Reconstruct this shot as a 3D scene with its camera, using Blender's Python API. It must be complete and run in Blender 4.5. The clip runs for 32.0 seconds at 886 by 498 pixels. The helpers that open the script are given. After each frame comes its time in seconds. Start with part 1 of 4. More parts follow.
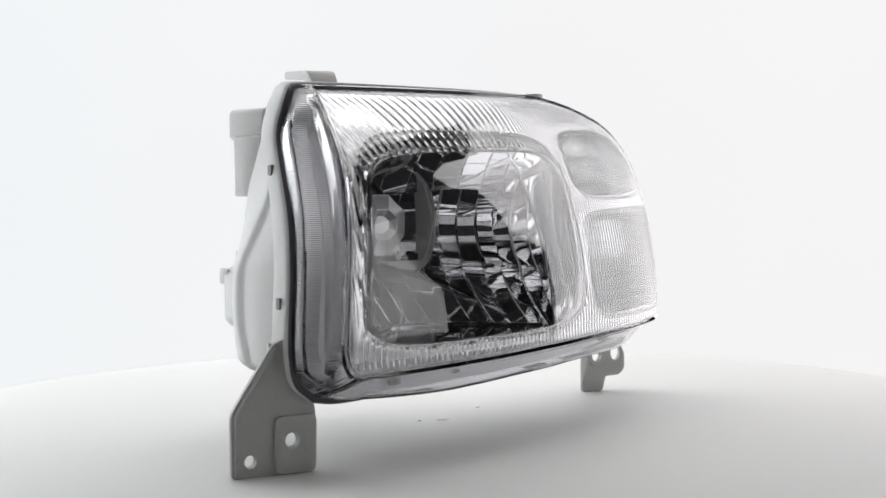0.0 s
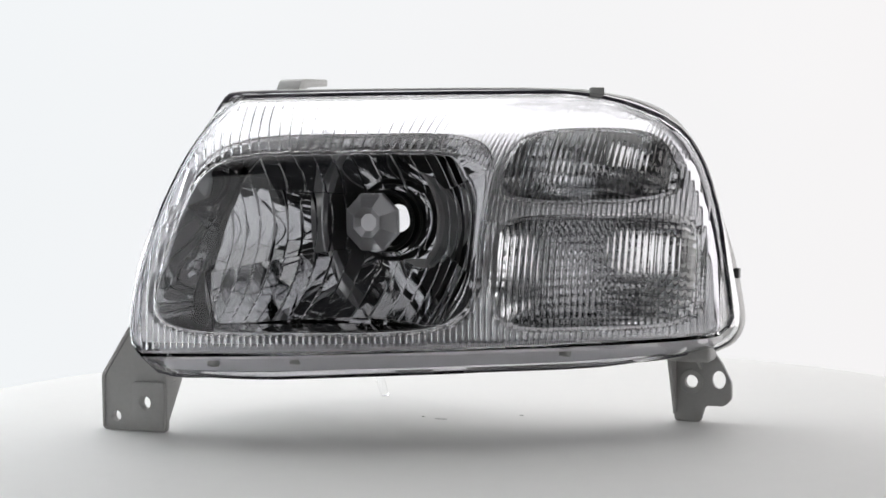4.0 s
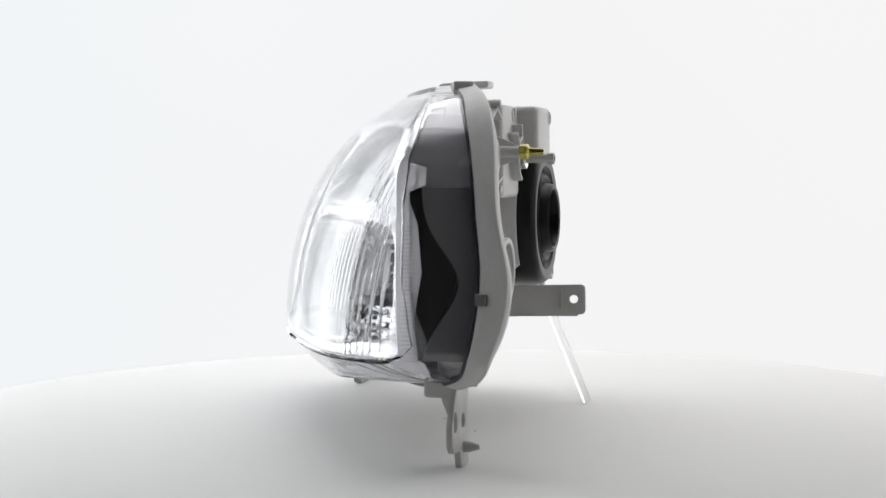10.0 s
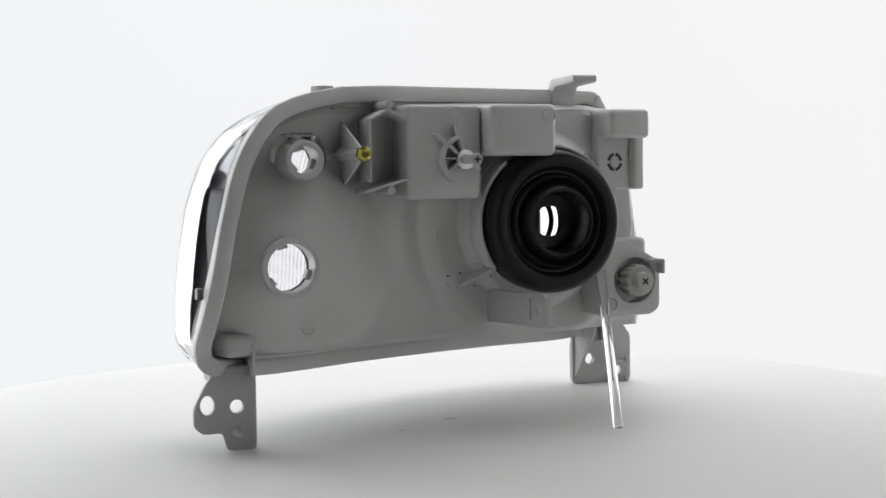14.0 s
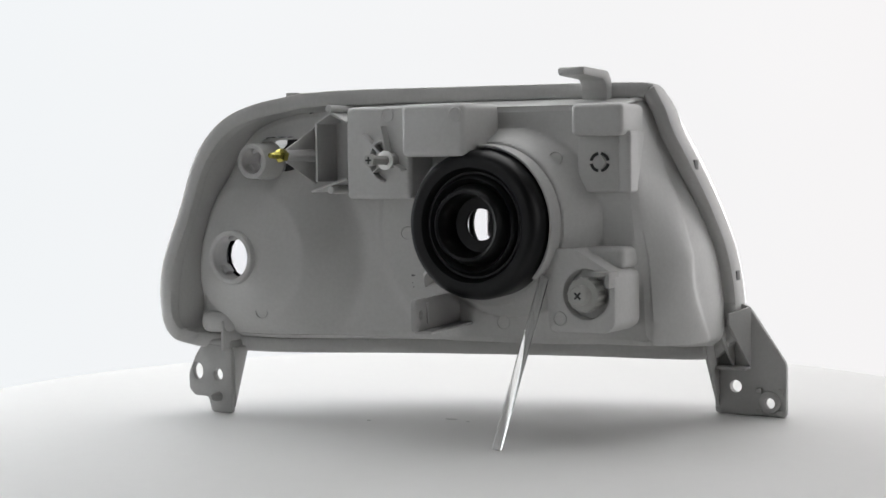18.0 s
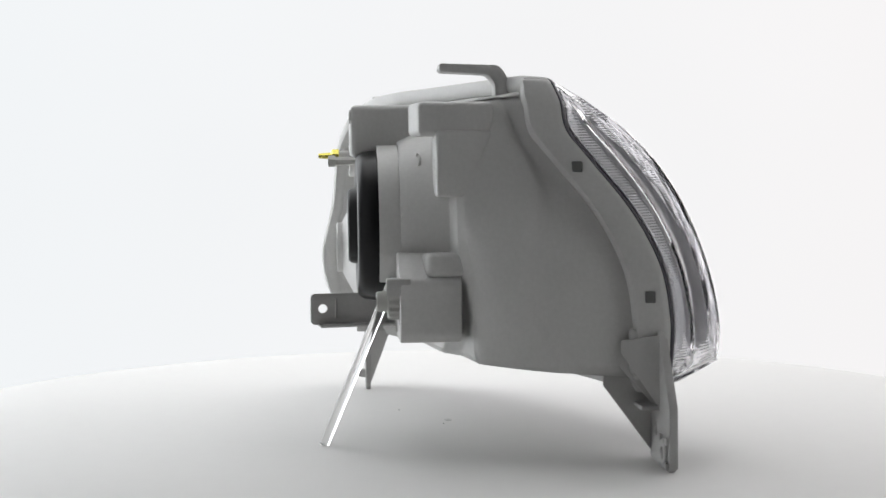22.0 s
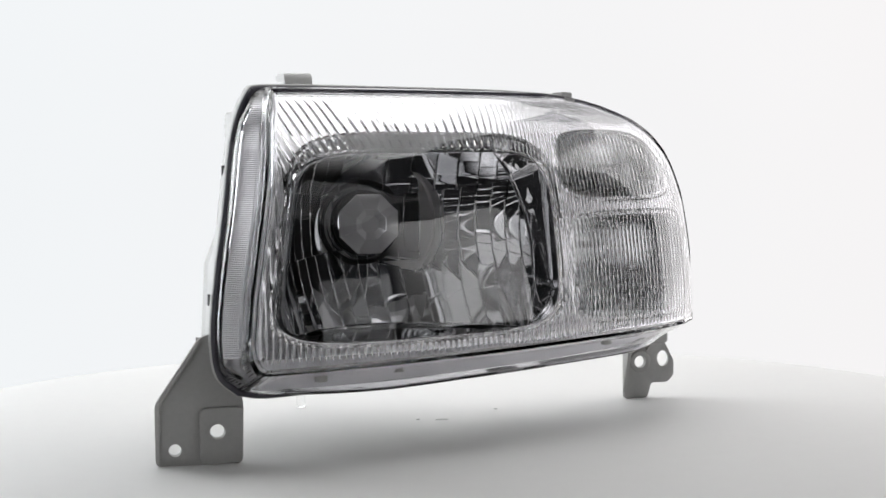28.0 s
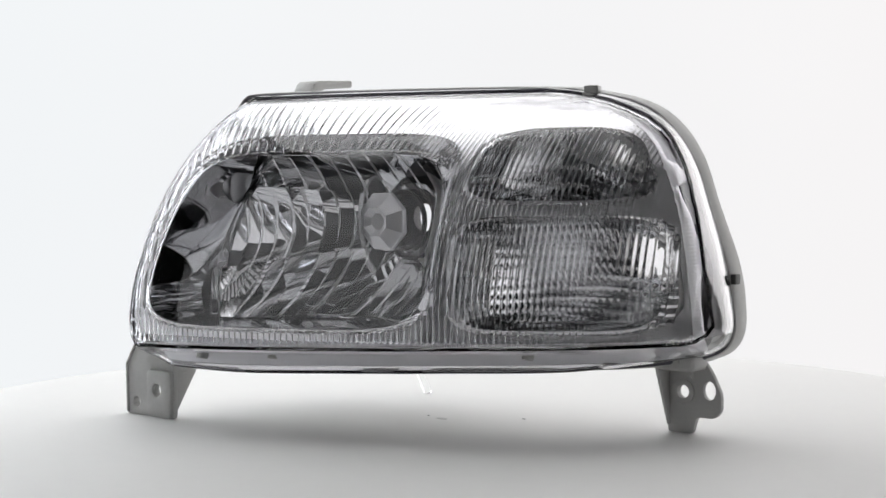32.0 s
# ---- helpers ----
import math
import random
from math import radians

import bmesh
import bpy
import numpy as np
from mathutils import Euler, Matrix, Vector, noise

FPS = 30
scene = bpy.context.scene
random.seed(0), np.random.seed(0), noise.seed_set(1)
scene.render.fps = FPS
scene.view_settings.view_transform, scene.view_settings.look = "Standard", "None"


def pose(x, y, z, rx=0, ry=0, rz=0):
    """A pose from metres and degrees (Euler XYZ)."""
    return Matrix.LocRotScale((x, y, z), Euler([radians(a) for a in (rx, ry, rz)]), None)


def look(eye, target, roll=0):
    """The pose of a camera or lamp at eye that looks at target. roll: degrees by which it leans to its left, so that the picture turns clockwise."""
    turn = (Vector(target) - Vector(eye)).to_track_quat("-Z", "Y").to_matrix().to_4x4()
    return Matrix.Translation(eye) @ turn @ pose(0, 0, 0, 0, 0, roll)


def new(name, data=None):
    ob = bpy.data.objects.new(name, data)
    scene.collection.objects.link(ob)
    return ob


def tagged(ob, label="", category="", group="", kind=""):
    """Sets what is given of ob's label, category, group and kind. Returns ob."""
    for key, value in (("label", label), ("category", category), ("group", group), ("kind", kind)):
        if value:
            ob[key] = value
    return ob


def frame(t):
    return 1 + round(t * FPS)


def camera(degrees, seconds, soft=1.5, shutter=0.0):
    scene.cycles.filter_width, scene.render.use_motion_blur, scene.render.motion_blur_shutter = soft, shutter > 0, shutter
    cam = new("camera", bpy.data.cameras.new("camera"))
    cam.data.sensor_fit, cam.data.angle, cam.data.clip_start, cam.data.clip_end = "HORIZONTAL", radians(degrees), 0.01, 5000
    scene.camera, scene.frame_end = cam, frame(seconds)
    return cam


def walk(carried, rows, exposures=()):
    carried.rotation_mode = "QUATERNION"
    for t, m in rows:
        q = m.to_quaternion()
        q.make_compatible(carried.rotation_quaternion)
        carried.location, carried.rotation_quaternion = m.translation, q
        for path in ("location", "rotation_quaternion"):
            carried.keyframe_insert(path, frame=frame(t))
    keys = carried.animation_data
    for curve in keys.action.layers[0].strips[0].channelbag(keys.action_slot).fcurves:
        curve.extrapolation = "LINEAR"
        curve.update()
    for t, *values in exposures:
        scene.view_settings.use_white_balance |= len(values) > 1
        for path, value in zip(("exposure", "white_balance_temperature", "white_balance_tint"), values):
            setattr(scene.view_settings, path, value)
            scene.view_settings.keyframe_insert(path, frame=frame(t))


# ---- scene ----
SPIN = -13.428         # degrees per second of the turntable
FACING = 2.2246          # the second at which the lamp's optical axis points at the camera
LENGTH = 32.0

cam = camera(32.2, LENGTH, soft=1.5, shutter=0.5)
EYE = Vector((0.0, -1.2, 0.2002))
PITCH, YAW = radians(-3.153), radians(-0.055)
AIM = EYE + Vector((math.sin(YAW) * math.cos(PITCH), math.cos(YAW) * math.cos(PITCH), math.sin(PITCH)))
walk(cam, [(0.0, look(EYE, AIM, -0.697)), (LENGTH, look(EYE, AIM, -0.697))])

# ---- world and light ----
world = bpy.data.worlds.new("studio_dark")
world.use_nodes = True
world.node_tree.nodes["Background"].inputs[0].default_value = (0.02, 0.02, 0.021, 1)
world.node_tree.nodes["Background"].inputs[1].default_value = 0.3
scene.world = world
CLOTH_GLOW = 0.93      # radiance of the backlit cloth
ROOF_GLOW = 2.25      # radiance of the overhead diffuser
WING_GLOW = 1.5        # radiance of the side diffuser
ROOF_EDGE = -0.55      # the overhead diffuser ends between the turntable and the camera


# ---- materials ----
def material(name, colour, rough=0.5, metal=0.0, grain=0.0, grain_scale=400.0, bump=0.0, bump_scale=900.0, coat=0.0, spec=0.5):
    m = bpy.data.materials.new(name)
    m.use_nodes = True
    nt = m.node_tree
    b = nt.nodes["Principled BSDF"]
    b.inputs["Base Color"].default_value = (*colour, 1)
    b.inputs["Roughness"].default_value = rough
    b.inputs["Metallic"].default_value = metal
    b.inputs["Specular IOR Level"].default_value = spec
    b.inputs["Coat Weight"].default_value = coat
    tc = nt.nodes.new("ShaderNodeTexCoord")
    if grain > 0:
        big = nt.nodes.new("ShaderNodeTexNoise")
        big.inputs["Scale"].default_value = grain_scale * 0.06
        big.inputs["Detail"].default_value = 4
        fine = nt.nodes.new("ShaderNodeTexNoise")
        fine.inputs["Scale"].default_value = grain_scale
        fine.inputs["Detail"].default_value = 3
        add = nt.nodes.new("ShaderNodeMath")
        add.operation = "ADD"
        ramp = nt.nodes.new("ShaderNodeMapRange")
        ramp.inputs["From Min"].default_value, ramp.inputs["From Max"].default_value = 0.6, 1.4
        ramp.inputs["To Min"].default_value, ramp.inputs["To Max"].default_value = 1 - grain, 1 + grain
        mul = nt.nodes.new("ShaderNodeVectorMath")
        mul.operation = "SCALE"
        mul.inputs[0].default_value = colour
        for n in (big, fine):
            nt.links.new(tc.outputs["Object"], n.inputs["Vector"])
        nt.links.new(big.outputs["Fac"], add.inputs[0])
        nt.links.new(fine.outputs["Fac"], add.inputs[1])
        nt.links.new(add.outputs[0], ramp.inputs["Value"])
        nt.links.new(ramp.outputs[0], mul.inputs["Scale"])
        nt.links.new(mul.outputs[0], b.inputs["Base Color"])
        rr = nt.nodes.new("ShaderNodeMapRange")
        rr.inputs["From Min"].default_value, rr.inputs["From Max"].default_value = 0.3, 0.7
        rr.inputs["To Min"].default_value, rr.inputs["To Max"].default_value = rough * 0.88, min(1.0, rough * 1.12)
        nt.links.new(big.outputs["Fac"], rr.inputs["Value"])
        nt.links.new(rr.outputs[0], b.inputs["Roughness"])
    if bump > 0:
        bn = nt.nodes.new("ShaderNodeTexNoise")
        bn.inputs["Scale"].default_value = bump_scale
        bn.inputs["Detail"].default_value = 3
        bp = nt.nodes.new("ShaderNodeBump")
        bp.inputs["Strength"].default_value = bump
        bp.inputs["Distance"].default_value = 0.0004
        nt.links.new(tc.outputs["Object"], bn.inputs["Vector"])
        nt.links.new(bn.outputs["Fac"], bp.inputs["Height"])
        nt.links.new(bp.outputs[0], b.inputs["Normal"])
    return m


def clear(name, colour, rough, ior):
    m = bpy.data.materials.new(name)
    m.use_nodes = True
    b = m.node_tree.nodes["Principled BSDF"]
    b.inputs["Base Color"].default_value = (*colour, 1)
    b.inputs["Roughness"].default_value = rough
    b.inputs["IOR"].default_value = ior
    b.inputs["Transmission Weight"].default_value = 1.0
    return m


def glowing_cloth(name, strength, left, right, flanks=(1.0, 1.0), fade=None):
    """Glowing diffuser cloth, a little cooler on one side than on the other, with an uneven weave. flanks (west, east):
    extra glow added at its sides, out of view, to light the headlight and its lens. fade=(axis, dark, full): the glow
    is dimmed towards one edge so that its reflection ends softly.
    """
    m = bpy.data.materials.new(name)
    m.use_nodes = True
    nt = m.node_tree
    nt.nodes.remove(nt.nodes["Principled BSDF"])
    out = nt.nodes["Material Output"]
    em = nt.nodes.new("ShaderNodeEmission")
    tc = nt.nodes.new("ShaderNodeTexCoord")
    sep = nt.nodes.new("ShaderNodeSeparateXYZ")
    mp = nt.nodes.new("ShaderNodeMapRange")
    mp.inputs["From Min"].default_value, mp.inputs["From Max"].default_value = -0.9, 0.9
    mix = nt.nodes.new("ShaderNodeMix")
    mix.data_type = "RGBA"
    mix.inputs["A"].default_value, mix.inputs["B"].default_value = (*left, 1), (*right, 1)
    nz = nt.nodes.new("ShaderNodeTexNoise")
    nz.inputs["Scale"].default_value = 1.3
    nr = nt.nodes.new("ShaderNodeMapRange")
    nr.inputs["To Min"].default_value, nr.inputs["To Max"].default_value = strength * 0.97, strength * 1.03
    # side glow added outside the camera's view, to light lens and housing
    west, east = nt.nodes.new("ShaderNodeMapRange"), nt.nodes.new("ShaderNodeMapRange")
    for lamps, sign, level in ((west, -1, flanks[0]), (east, 1, flanks[1])):
        lamps.inputs["From Min"].default_value, lamps.inputs["From Max"].default_value = sign * 0.74, sign * 1.15
        lamps.inputs["To Min"].default_value, lamps.inputs["To Max"].default_value = 1.0, level
        nt.links.new(sep.outputs["X"], lamps.inputs["Value"])
    both = nt.nodes.new("ShaderNodeMath")
    both.operation = "MULTIPLY"
    gain = nt.nodes.new("ShaderNodeMath")
    gain.operation = "MULTIPLY"
    nt.links.new(tc.outputs["Object"], sep.inputs[0])
    nt.links.new(sep.outputs["X"], mp.inputs["Value"])
    nt.links.new(mp.outputs[0], mix.inputs["Factor"])
    nt.links.new(mix.outputs["Result"], em.inputs["Color"])
    nt.links.new(tc.outputs["Object"], nz.inputs["Vector"])
    nt.links.new(nz.outputs["Fac"], nr.inputs["Value"])
    nt.links.new(west.outputs[0], both.inputs[0])
    nt.links.new(east.outputs[0], both.inputs[1])
    nt.links.new(nr.outputs[0], gain.inputs[0])
    nt.links.new(both.outputs[0], gain.inputs[1])
    level = gain.outputs[0]
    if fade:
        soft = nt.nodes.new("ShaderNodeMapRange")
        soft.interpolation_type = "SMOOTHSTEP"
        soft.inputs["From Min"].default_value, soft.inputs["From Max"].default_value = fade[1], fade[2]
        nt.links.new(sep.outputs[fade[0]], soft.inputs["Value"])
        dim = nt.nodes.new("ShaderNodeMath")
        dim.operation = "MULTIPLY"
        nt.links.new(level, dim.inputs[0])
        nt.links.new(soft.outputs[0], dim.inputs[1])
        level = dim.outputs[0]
    nt.links.new(level, em.inputs["Strength"])
    nt.links.new(em.outputs[0], out.inputs["Surface"])
    return m


GREY = material("grey_moulded_plastic", (0.55, 0.547, 0.538), 0.48, grain=0.06, grain_scale=350, bump=0.12, bump_scale=1500)
GREY_DARK = material("grey_bracket_plastic", (0.42, 0.417, 0.41), 0.45, grain=0.06, grain_scale=350, bump=0.12, bump_scale=1500)
RUBBER = material("black_rubber", (0.009, 0.009, 0.010), 0.36, grain=0.2, grain_scale=300, bump=0.1, bump_scale=700, spec=0.24)
CHROME = material("aluminised_reflector", (0.80, 0.805, 0.81), 0.02, metal=1.0, bump=0.012, bump_scale=60)
BEZEL = material("aluminised_bezel", (0.84, 0.84, 0.85), 0.24, metal=0.88, bump=0.05, bump_scale=120)
BRASS = material("olive_brass", (0.46, 0.41, 0.10), 0.26, metal=1.0, grain=0.1)
STEEL = material("zinc_steel", (0.90, 0.90, 0.89), 0.42, metal=1.0, grain=0.1)
SEAL = material("dark_sealant", (0.050, 0.046, 0.060), 0.30)
LINER = material("aluminised_edge_strip", (0.88, 0.88, 0.90), 0.45, metal=0.30, bump=0.05, bump_scale=200)
SATIN = material("satin_shield_metal", (0.86, 0.86, 0.86), 0.20, metal=0.55)
POCKET = material("aluminised_pocket", (0.70, 0.70, 0.71), 0.03, metal=1.0, bump=0.015, bump_scale=60)
STRIP = material("grey_metal_side_strip", (0.82, 0.815, 0.835), 0.30, metal=0.60, bump=0.04, bump_scale=150)
# black in place of shade in slots, holes and the empty lens end
SHADE = material("shade_black", (0.02, 0.02, 0.02), 0.5)
RECESS = material("clip_shade_and_scuff", (0.12, 0.12, 0.117), 0.5)
# dark grey that paints the shade of the enclosed end wall
DARKWALL = material("inner_wall_shade_grey", (0.15, 0.15, 0.153), 0.42, grain=0.08)
PALEWALL = material("grey_satin_end_wall", (0.36, 0.36, 0.37), 0.34, metal=0.5, bump=0.05, bump_scale=150)
ENDMETAL = material("satin_end_strip", (0.66, 0.66, 0.67), 0.30, metal=1.0, grain=0.05)
NYLON = material("light_grey_nylon", (0.45, 0.45, 0.43), 0.45, grain=0.05)
LENS = clear("clear_polycarbonate", (0.987, 0.982, 1.0), 0.0, 1.5)
ACRYLIC = clear("clear_acrylic", (0.98, 0.985, 0.985), 0.01, 1.49)
TABLE = material("matt_white_laminate", (0.735, 0.73, 0.72), 0.55, grain=0.012, grain_scale=60, bump=0.05, bump_scale=500, spec=0.3)
PALE = material("pale_adhesive", (0.55, 0.55, 0.54), 0.35)
WALLPAINT = material("dark_studio_paint", (0.06, 0.06, 0.062), 0.8, grain=0.1, grain_scale=8)
FLOORPAINT = material("dark_studio_floor", (0.07, 0.068, 0.066), 0.6, grain=0.15, grain_scale=10)
UNLIT = material("white_bounce_cloth", (0.88, 0.88, 0.88), 0.9, grain=0.03, grain_scale=30, spec=0.1)
CLOTH = glowing_cloth("backlit_white_cloth", CLOTH_GLOW, (0.952, 0.982, 1.004), (1.0, 0.980, 0.982), (4.3, 2.4))
# unseen glowing panels: placed from lens reflections, strength and fades tuned
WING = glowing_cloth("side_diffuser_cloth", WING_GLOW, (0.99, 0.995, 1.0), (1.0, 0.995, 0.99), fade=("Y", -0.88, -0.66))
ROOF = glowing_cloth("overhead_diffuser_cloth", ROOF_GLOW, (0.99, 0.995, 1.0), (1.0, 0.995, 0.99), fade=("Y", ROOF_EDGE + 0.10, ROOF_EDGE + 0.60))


# ---- mesh helpers ----
def finish(ob, me, mat, smooth):
    me.materials.append(mat)
    me.validate()
    if smooth:
        me.shade_smooth()
        me.set_sharp_from_angle(angle=radians(smooth))
    me.update()


def solid(name, verts, faces, mat, parent=None, label="", smooth=35):
    me = bpy.data.meshes.new(name)
    me.from_pydata([tuple(v) for v in verts], [], [tuple(f) for f in faces])
    bm = bmesh.new()
    bm.from_mesh(me)
    bmesh.ops.recalc_face_normals(bm, faces=bm.faces)
    bm.to_mesh(me)
    bm.free()
    ob = new(name, me)
    ob.parent = parent
    finish(ob, me, mat, smooth)
    return tagged(ob, label) if label else ob


def part(name, bm, mat, parent=None, label="", smooth=35):
    me = bpy.data.meshes.new(name)
    bmesh.ops.recalc_face_normals(bm, faces=bm.faces)
    bm.to_mesh(me)
    bm.free()
    ob = new(name, me)
    ob.parent = parent
    finish(ob, me, mat, smooth)
    return tagged(ob, label) if label else ob


def block(x0, x1, y0, y1, z0, z1, r=0.002, seg=3, turn=0.0, bm=None):
    """A box with rounded edges; turn: degrees about the upright through its middle."""
    bm = bm or bmesh.new()
    c = Vector(((x0 + x1) / 2, (y0 + y1) / 2, (z0 + z1) / 2))
    m = Matrix.Translation(c) @ Matrix.Rotation(radians(turn), 4, "Z") @ Matrix.Diagonal((x1 - x0, y1 - y0, z1 - z0, 1))
    got = bmesh.ops.create_cube(bm, size=1.0, matrix=m)
    if r > 0:
        edges = list({e for v in got["verts"] for e in v.link_edges})
        bmesh.ops.bevel(bm, geom=edges, offset=r, segments=seg, affect="EDGES", profile=0.5)
    return bm


def lathe(profile, centre, axis=(0, 1, 0), n=48, closed=False, bm=None):
    """Turns (radius, along) pairs about an axis through the centre."""
    bm = bm or bmesh.new()
    ax = Vector(axis).normalized()
    u = ax.orthogonal().normalized()
    w = ax.cross(u)
    c = Vector(centre)
    rings = []
    for r, s in profile:
        if r < 1e-6:
            rings.append([bm.verts.new(c + ax * s)])
        else:
            rings.append([bm.verts.new(c + ax * s + (u * math.cos(a) + w * math.sin(a)) * r) for a in (2 * math.pi * i / n for i in range(n))])
    pairs = list(zip(rings, rings[1:]))
    if closed:
        pairs.append((rings[-1], rings[0]))
    for a, b in pairs:
        for i in range(n):
            j = (i + 1) % n
            if len(a) == 1 and len(b) > 1:
                bm.faces.new((a[0], b[j], b[i]))
            elif len(b) == 1 and len(a) > 1:
                bm.faces.new((a[i], a[j], b[0]))
            elif len(a) > 1:
                bm.faces.new((a[i], a[j], b[j], b[i]))
    return bm


def ring2d(cx, cy, rx, ry=None, n=24):
    ry = ry or rx
    return [(cx + rx * math.cos(2 * math.pi * i / n), cy + ry * math.sin(2 * math.pi * i / n)) for i in range(n)]


def rounded(points, r, seg=5):
    """Rounds the corners of a polygon."""
    out = []
    n = len(points)
    for i, p in enumerate(points):
        p = Vector(p)
        a, b = (Vector(points[i - 1]) - p), (Vector(points[(i + 1) % n]) - p)
        k = min(r, a.length * 0.45, b.length * 0.45)
        a, b = p + a.normalized() * k, p + b.normalized() * k
        for j in range(seg + 1):
            s = j / seg
            out.append(tuple(a * (1 - s) ** 2 + p * 2 * s * (1 - s) + b * s ** 2))
    return out


def plate(outline, holes, thick, m, bm=None, bevel=0.0006):
    """A flat plate with through holes: outline and holes in its own plane, thickness along the plane's normal, placed by m."""
    bm = bm or bmesh.new()
    work = bmesh.new()
    edges = []
    for loop in [outline, *holes]:
        vs = [work.verts.new((x, y, -thick / 2)) for x, y in loop]
        edges += [work.edges.new((vs[i - 1], vs[i])) for i in range(len(vs))]
    bmesh.ops.triangle_fill(work, edges=edges, use_beauty=True, use_dissolve=False)
    got = bmesh.ops.extrude_face_region(work, geom=list(work.faces))
    for v in got["geom"]:
        if isinstance(v, bmesh.types.BMVert):
            v.co.z += thick
    bmesh.ops.recalc_face_normals(work, faces=work.faces)
    rim = [e for e in work.edges if len(e.link_faces) == 2 and e.calc_face_angle(0) > 1.2]
    if bevel > 0:
        bmesh.ops.bevel(work, geom=rim, offset=bevel, segments=2, affect="EDGES", profile=0.5)
    work.transform(m)
    tmp = bpy.data.meshes.new("tmp")
    work.to_mesh(tmp)
    work.free()
    bm.from_mesh(tmp)
    bpy.data.meshes.remove(tmp)
    return bm


UPRIGHT = Matrix(((1, 0, 0, 0), (0, 0, -1, 0), (0, 1, 0, 0), (0, 0, 0, 1)))   # plane (a, b) -> x = a, z = b, normal -y
SIDEWAYS = Matrix(((0, 0, 1, 0), (1, 0, 0, 0), (0, 1, 0, 0), (0, 0, 0, 1)))    # plane (a, b) -> y = a, z = b, normal x


def at(x, y, z):
    return Matrix.Translation((x, y, z))


def curve(points, n):
    """Catmull-Rom through the points, n samples from the first to the last."""
    p = np.array(points, float)
    p = np.vstack([2 * p[0] - p[1], p, 2 * p[-1] - p[-2]])
    k = len(p) - 3
    out = []
    for s in np.linspace(0, k, n):
        i = min(int(s), k - 1)
        t = s - i
        a, b, c, d = p[i:i + 4]
        out.append(0.5 * (2 * b + (c - a) * t + (2 * a - 5 * b + 4 * c - d) * t * t + (3 * b - a - 3 * c + d) * t ** 3))
    return np.array(out)


def strips(rings, closed=True):
    """Verts and quads between rings of equal length."""
    n = len(rings[0])
    verts = np.concatenate(rings)
    faces = []
    for k in range(len(rings) - 1):
        for i in range(n if closed else n - 1):
            j = (i + 1) % n
            faces.append((k * n + i, k * n + j, (k + 1) * n + j, (k + 1) * n + i))
    return verts, faces


# ---- the room and the turntable ----
def wall_arc(name, r, z0, z1, a0, a1, mat, thick=0.02, n=72):
    rings = []
    for rr, z in ((r, z0), (r, z1), (r + thick, z1), (r + thick, z0)):
        rings.append(np.array([(rr * math.sin(a), rr * math.cos(a), z) for a in np.linspace(radians(a0), radians(a1), n)]))
    v, f = strips(rings + [rings[0]], closed=False)
    return solid(name, v, f, mat)


def studio():
    tagged(wall_arc("backdrop", 1.5, -0.9, 1.5, -75, 75, CLOTH), "seamless white backlit cloth sweep round the turntable", "backdrop", kind="structure")
    tagged(part("ceiling", block(-0.8, 0.8, ROOF_EDGE, 1.45, 1.50, 1.52, 0), ROOF), "unseen white overhead diffuser cloth, open above the camera", "ceiling", kind="structure")
    # unseen white cloths, added to bounce fill light onto the headlight
    for nm, a0, a1, top in (("bounce_cloth_west", -154, -112, 1.5), ("bounce_cloth_east", 127, 142, 0.6)):
        tagged(wall_arc(nm, 1.5, -0.9, top, a0, a1, UNLIT, n=32), "unseen white bounce cloth added at the side for fill", "wall", kind="structure")
    for nm, x0, x1 in (("overhead_bounce_west", -1.5, -0.65), ("overhead_bounce_east", 0.65, 1.5)):
        tagged(part(nm, block(x0, x1, -1.3, ROOF_EDGE - 0.005, 1.50, 1.52, 0), UNLIT), "unseen white bounce cloth added overhead for fill", "ceiling", kind="structure")
    tagged(wall_arc("side_panel_east", 1.45, 0.0, 1.05, 102, 126, WING, n=24), "unseen white side diffuser panel", "diffuser", kind="structure")
    tagged(part("floor", block(-3, 3, -3.5, 2.5, -0.96, -0.9, 0), FLOORPAINT), "dark painted studio floor", "floor", kind="structure")
    for nm, d in (("wall_south", (-3, 3, -3.6, -3.5, -0.9, 2.5)), ("wall_north", (-3, 3, 2.5, 2.6, -0.9, 2.5)), ("wall_west", (-3.1, -3, -3.6, 2.6, -0.9, 2.5)), ("wall_east", (3, 3.1, -3.6, 2.6, -0.9, 2.5))):
        tagged(part(nm, block(*d, 0), WALLPAINT), "dark painted studio wall", "wall", kind="structure")
    tagged(part("roof", block(-3.1, 3.1, -3.6, 2.6, 2.5, 2.6, 0), WALLPAINT), "dark painted studio roof", "roof", kind="structure")


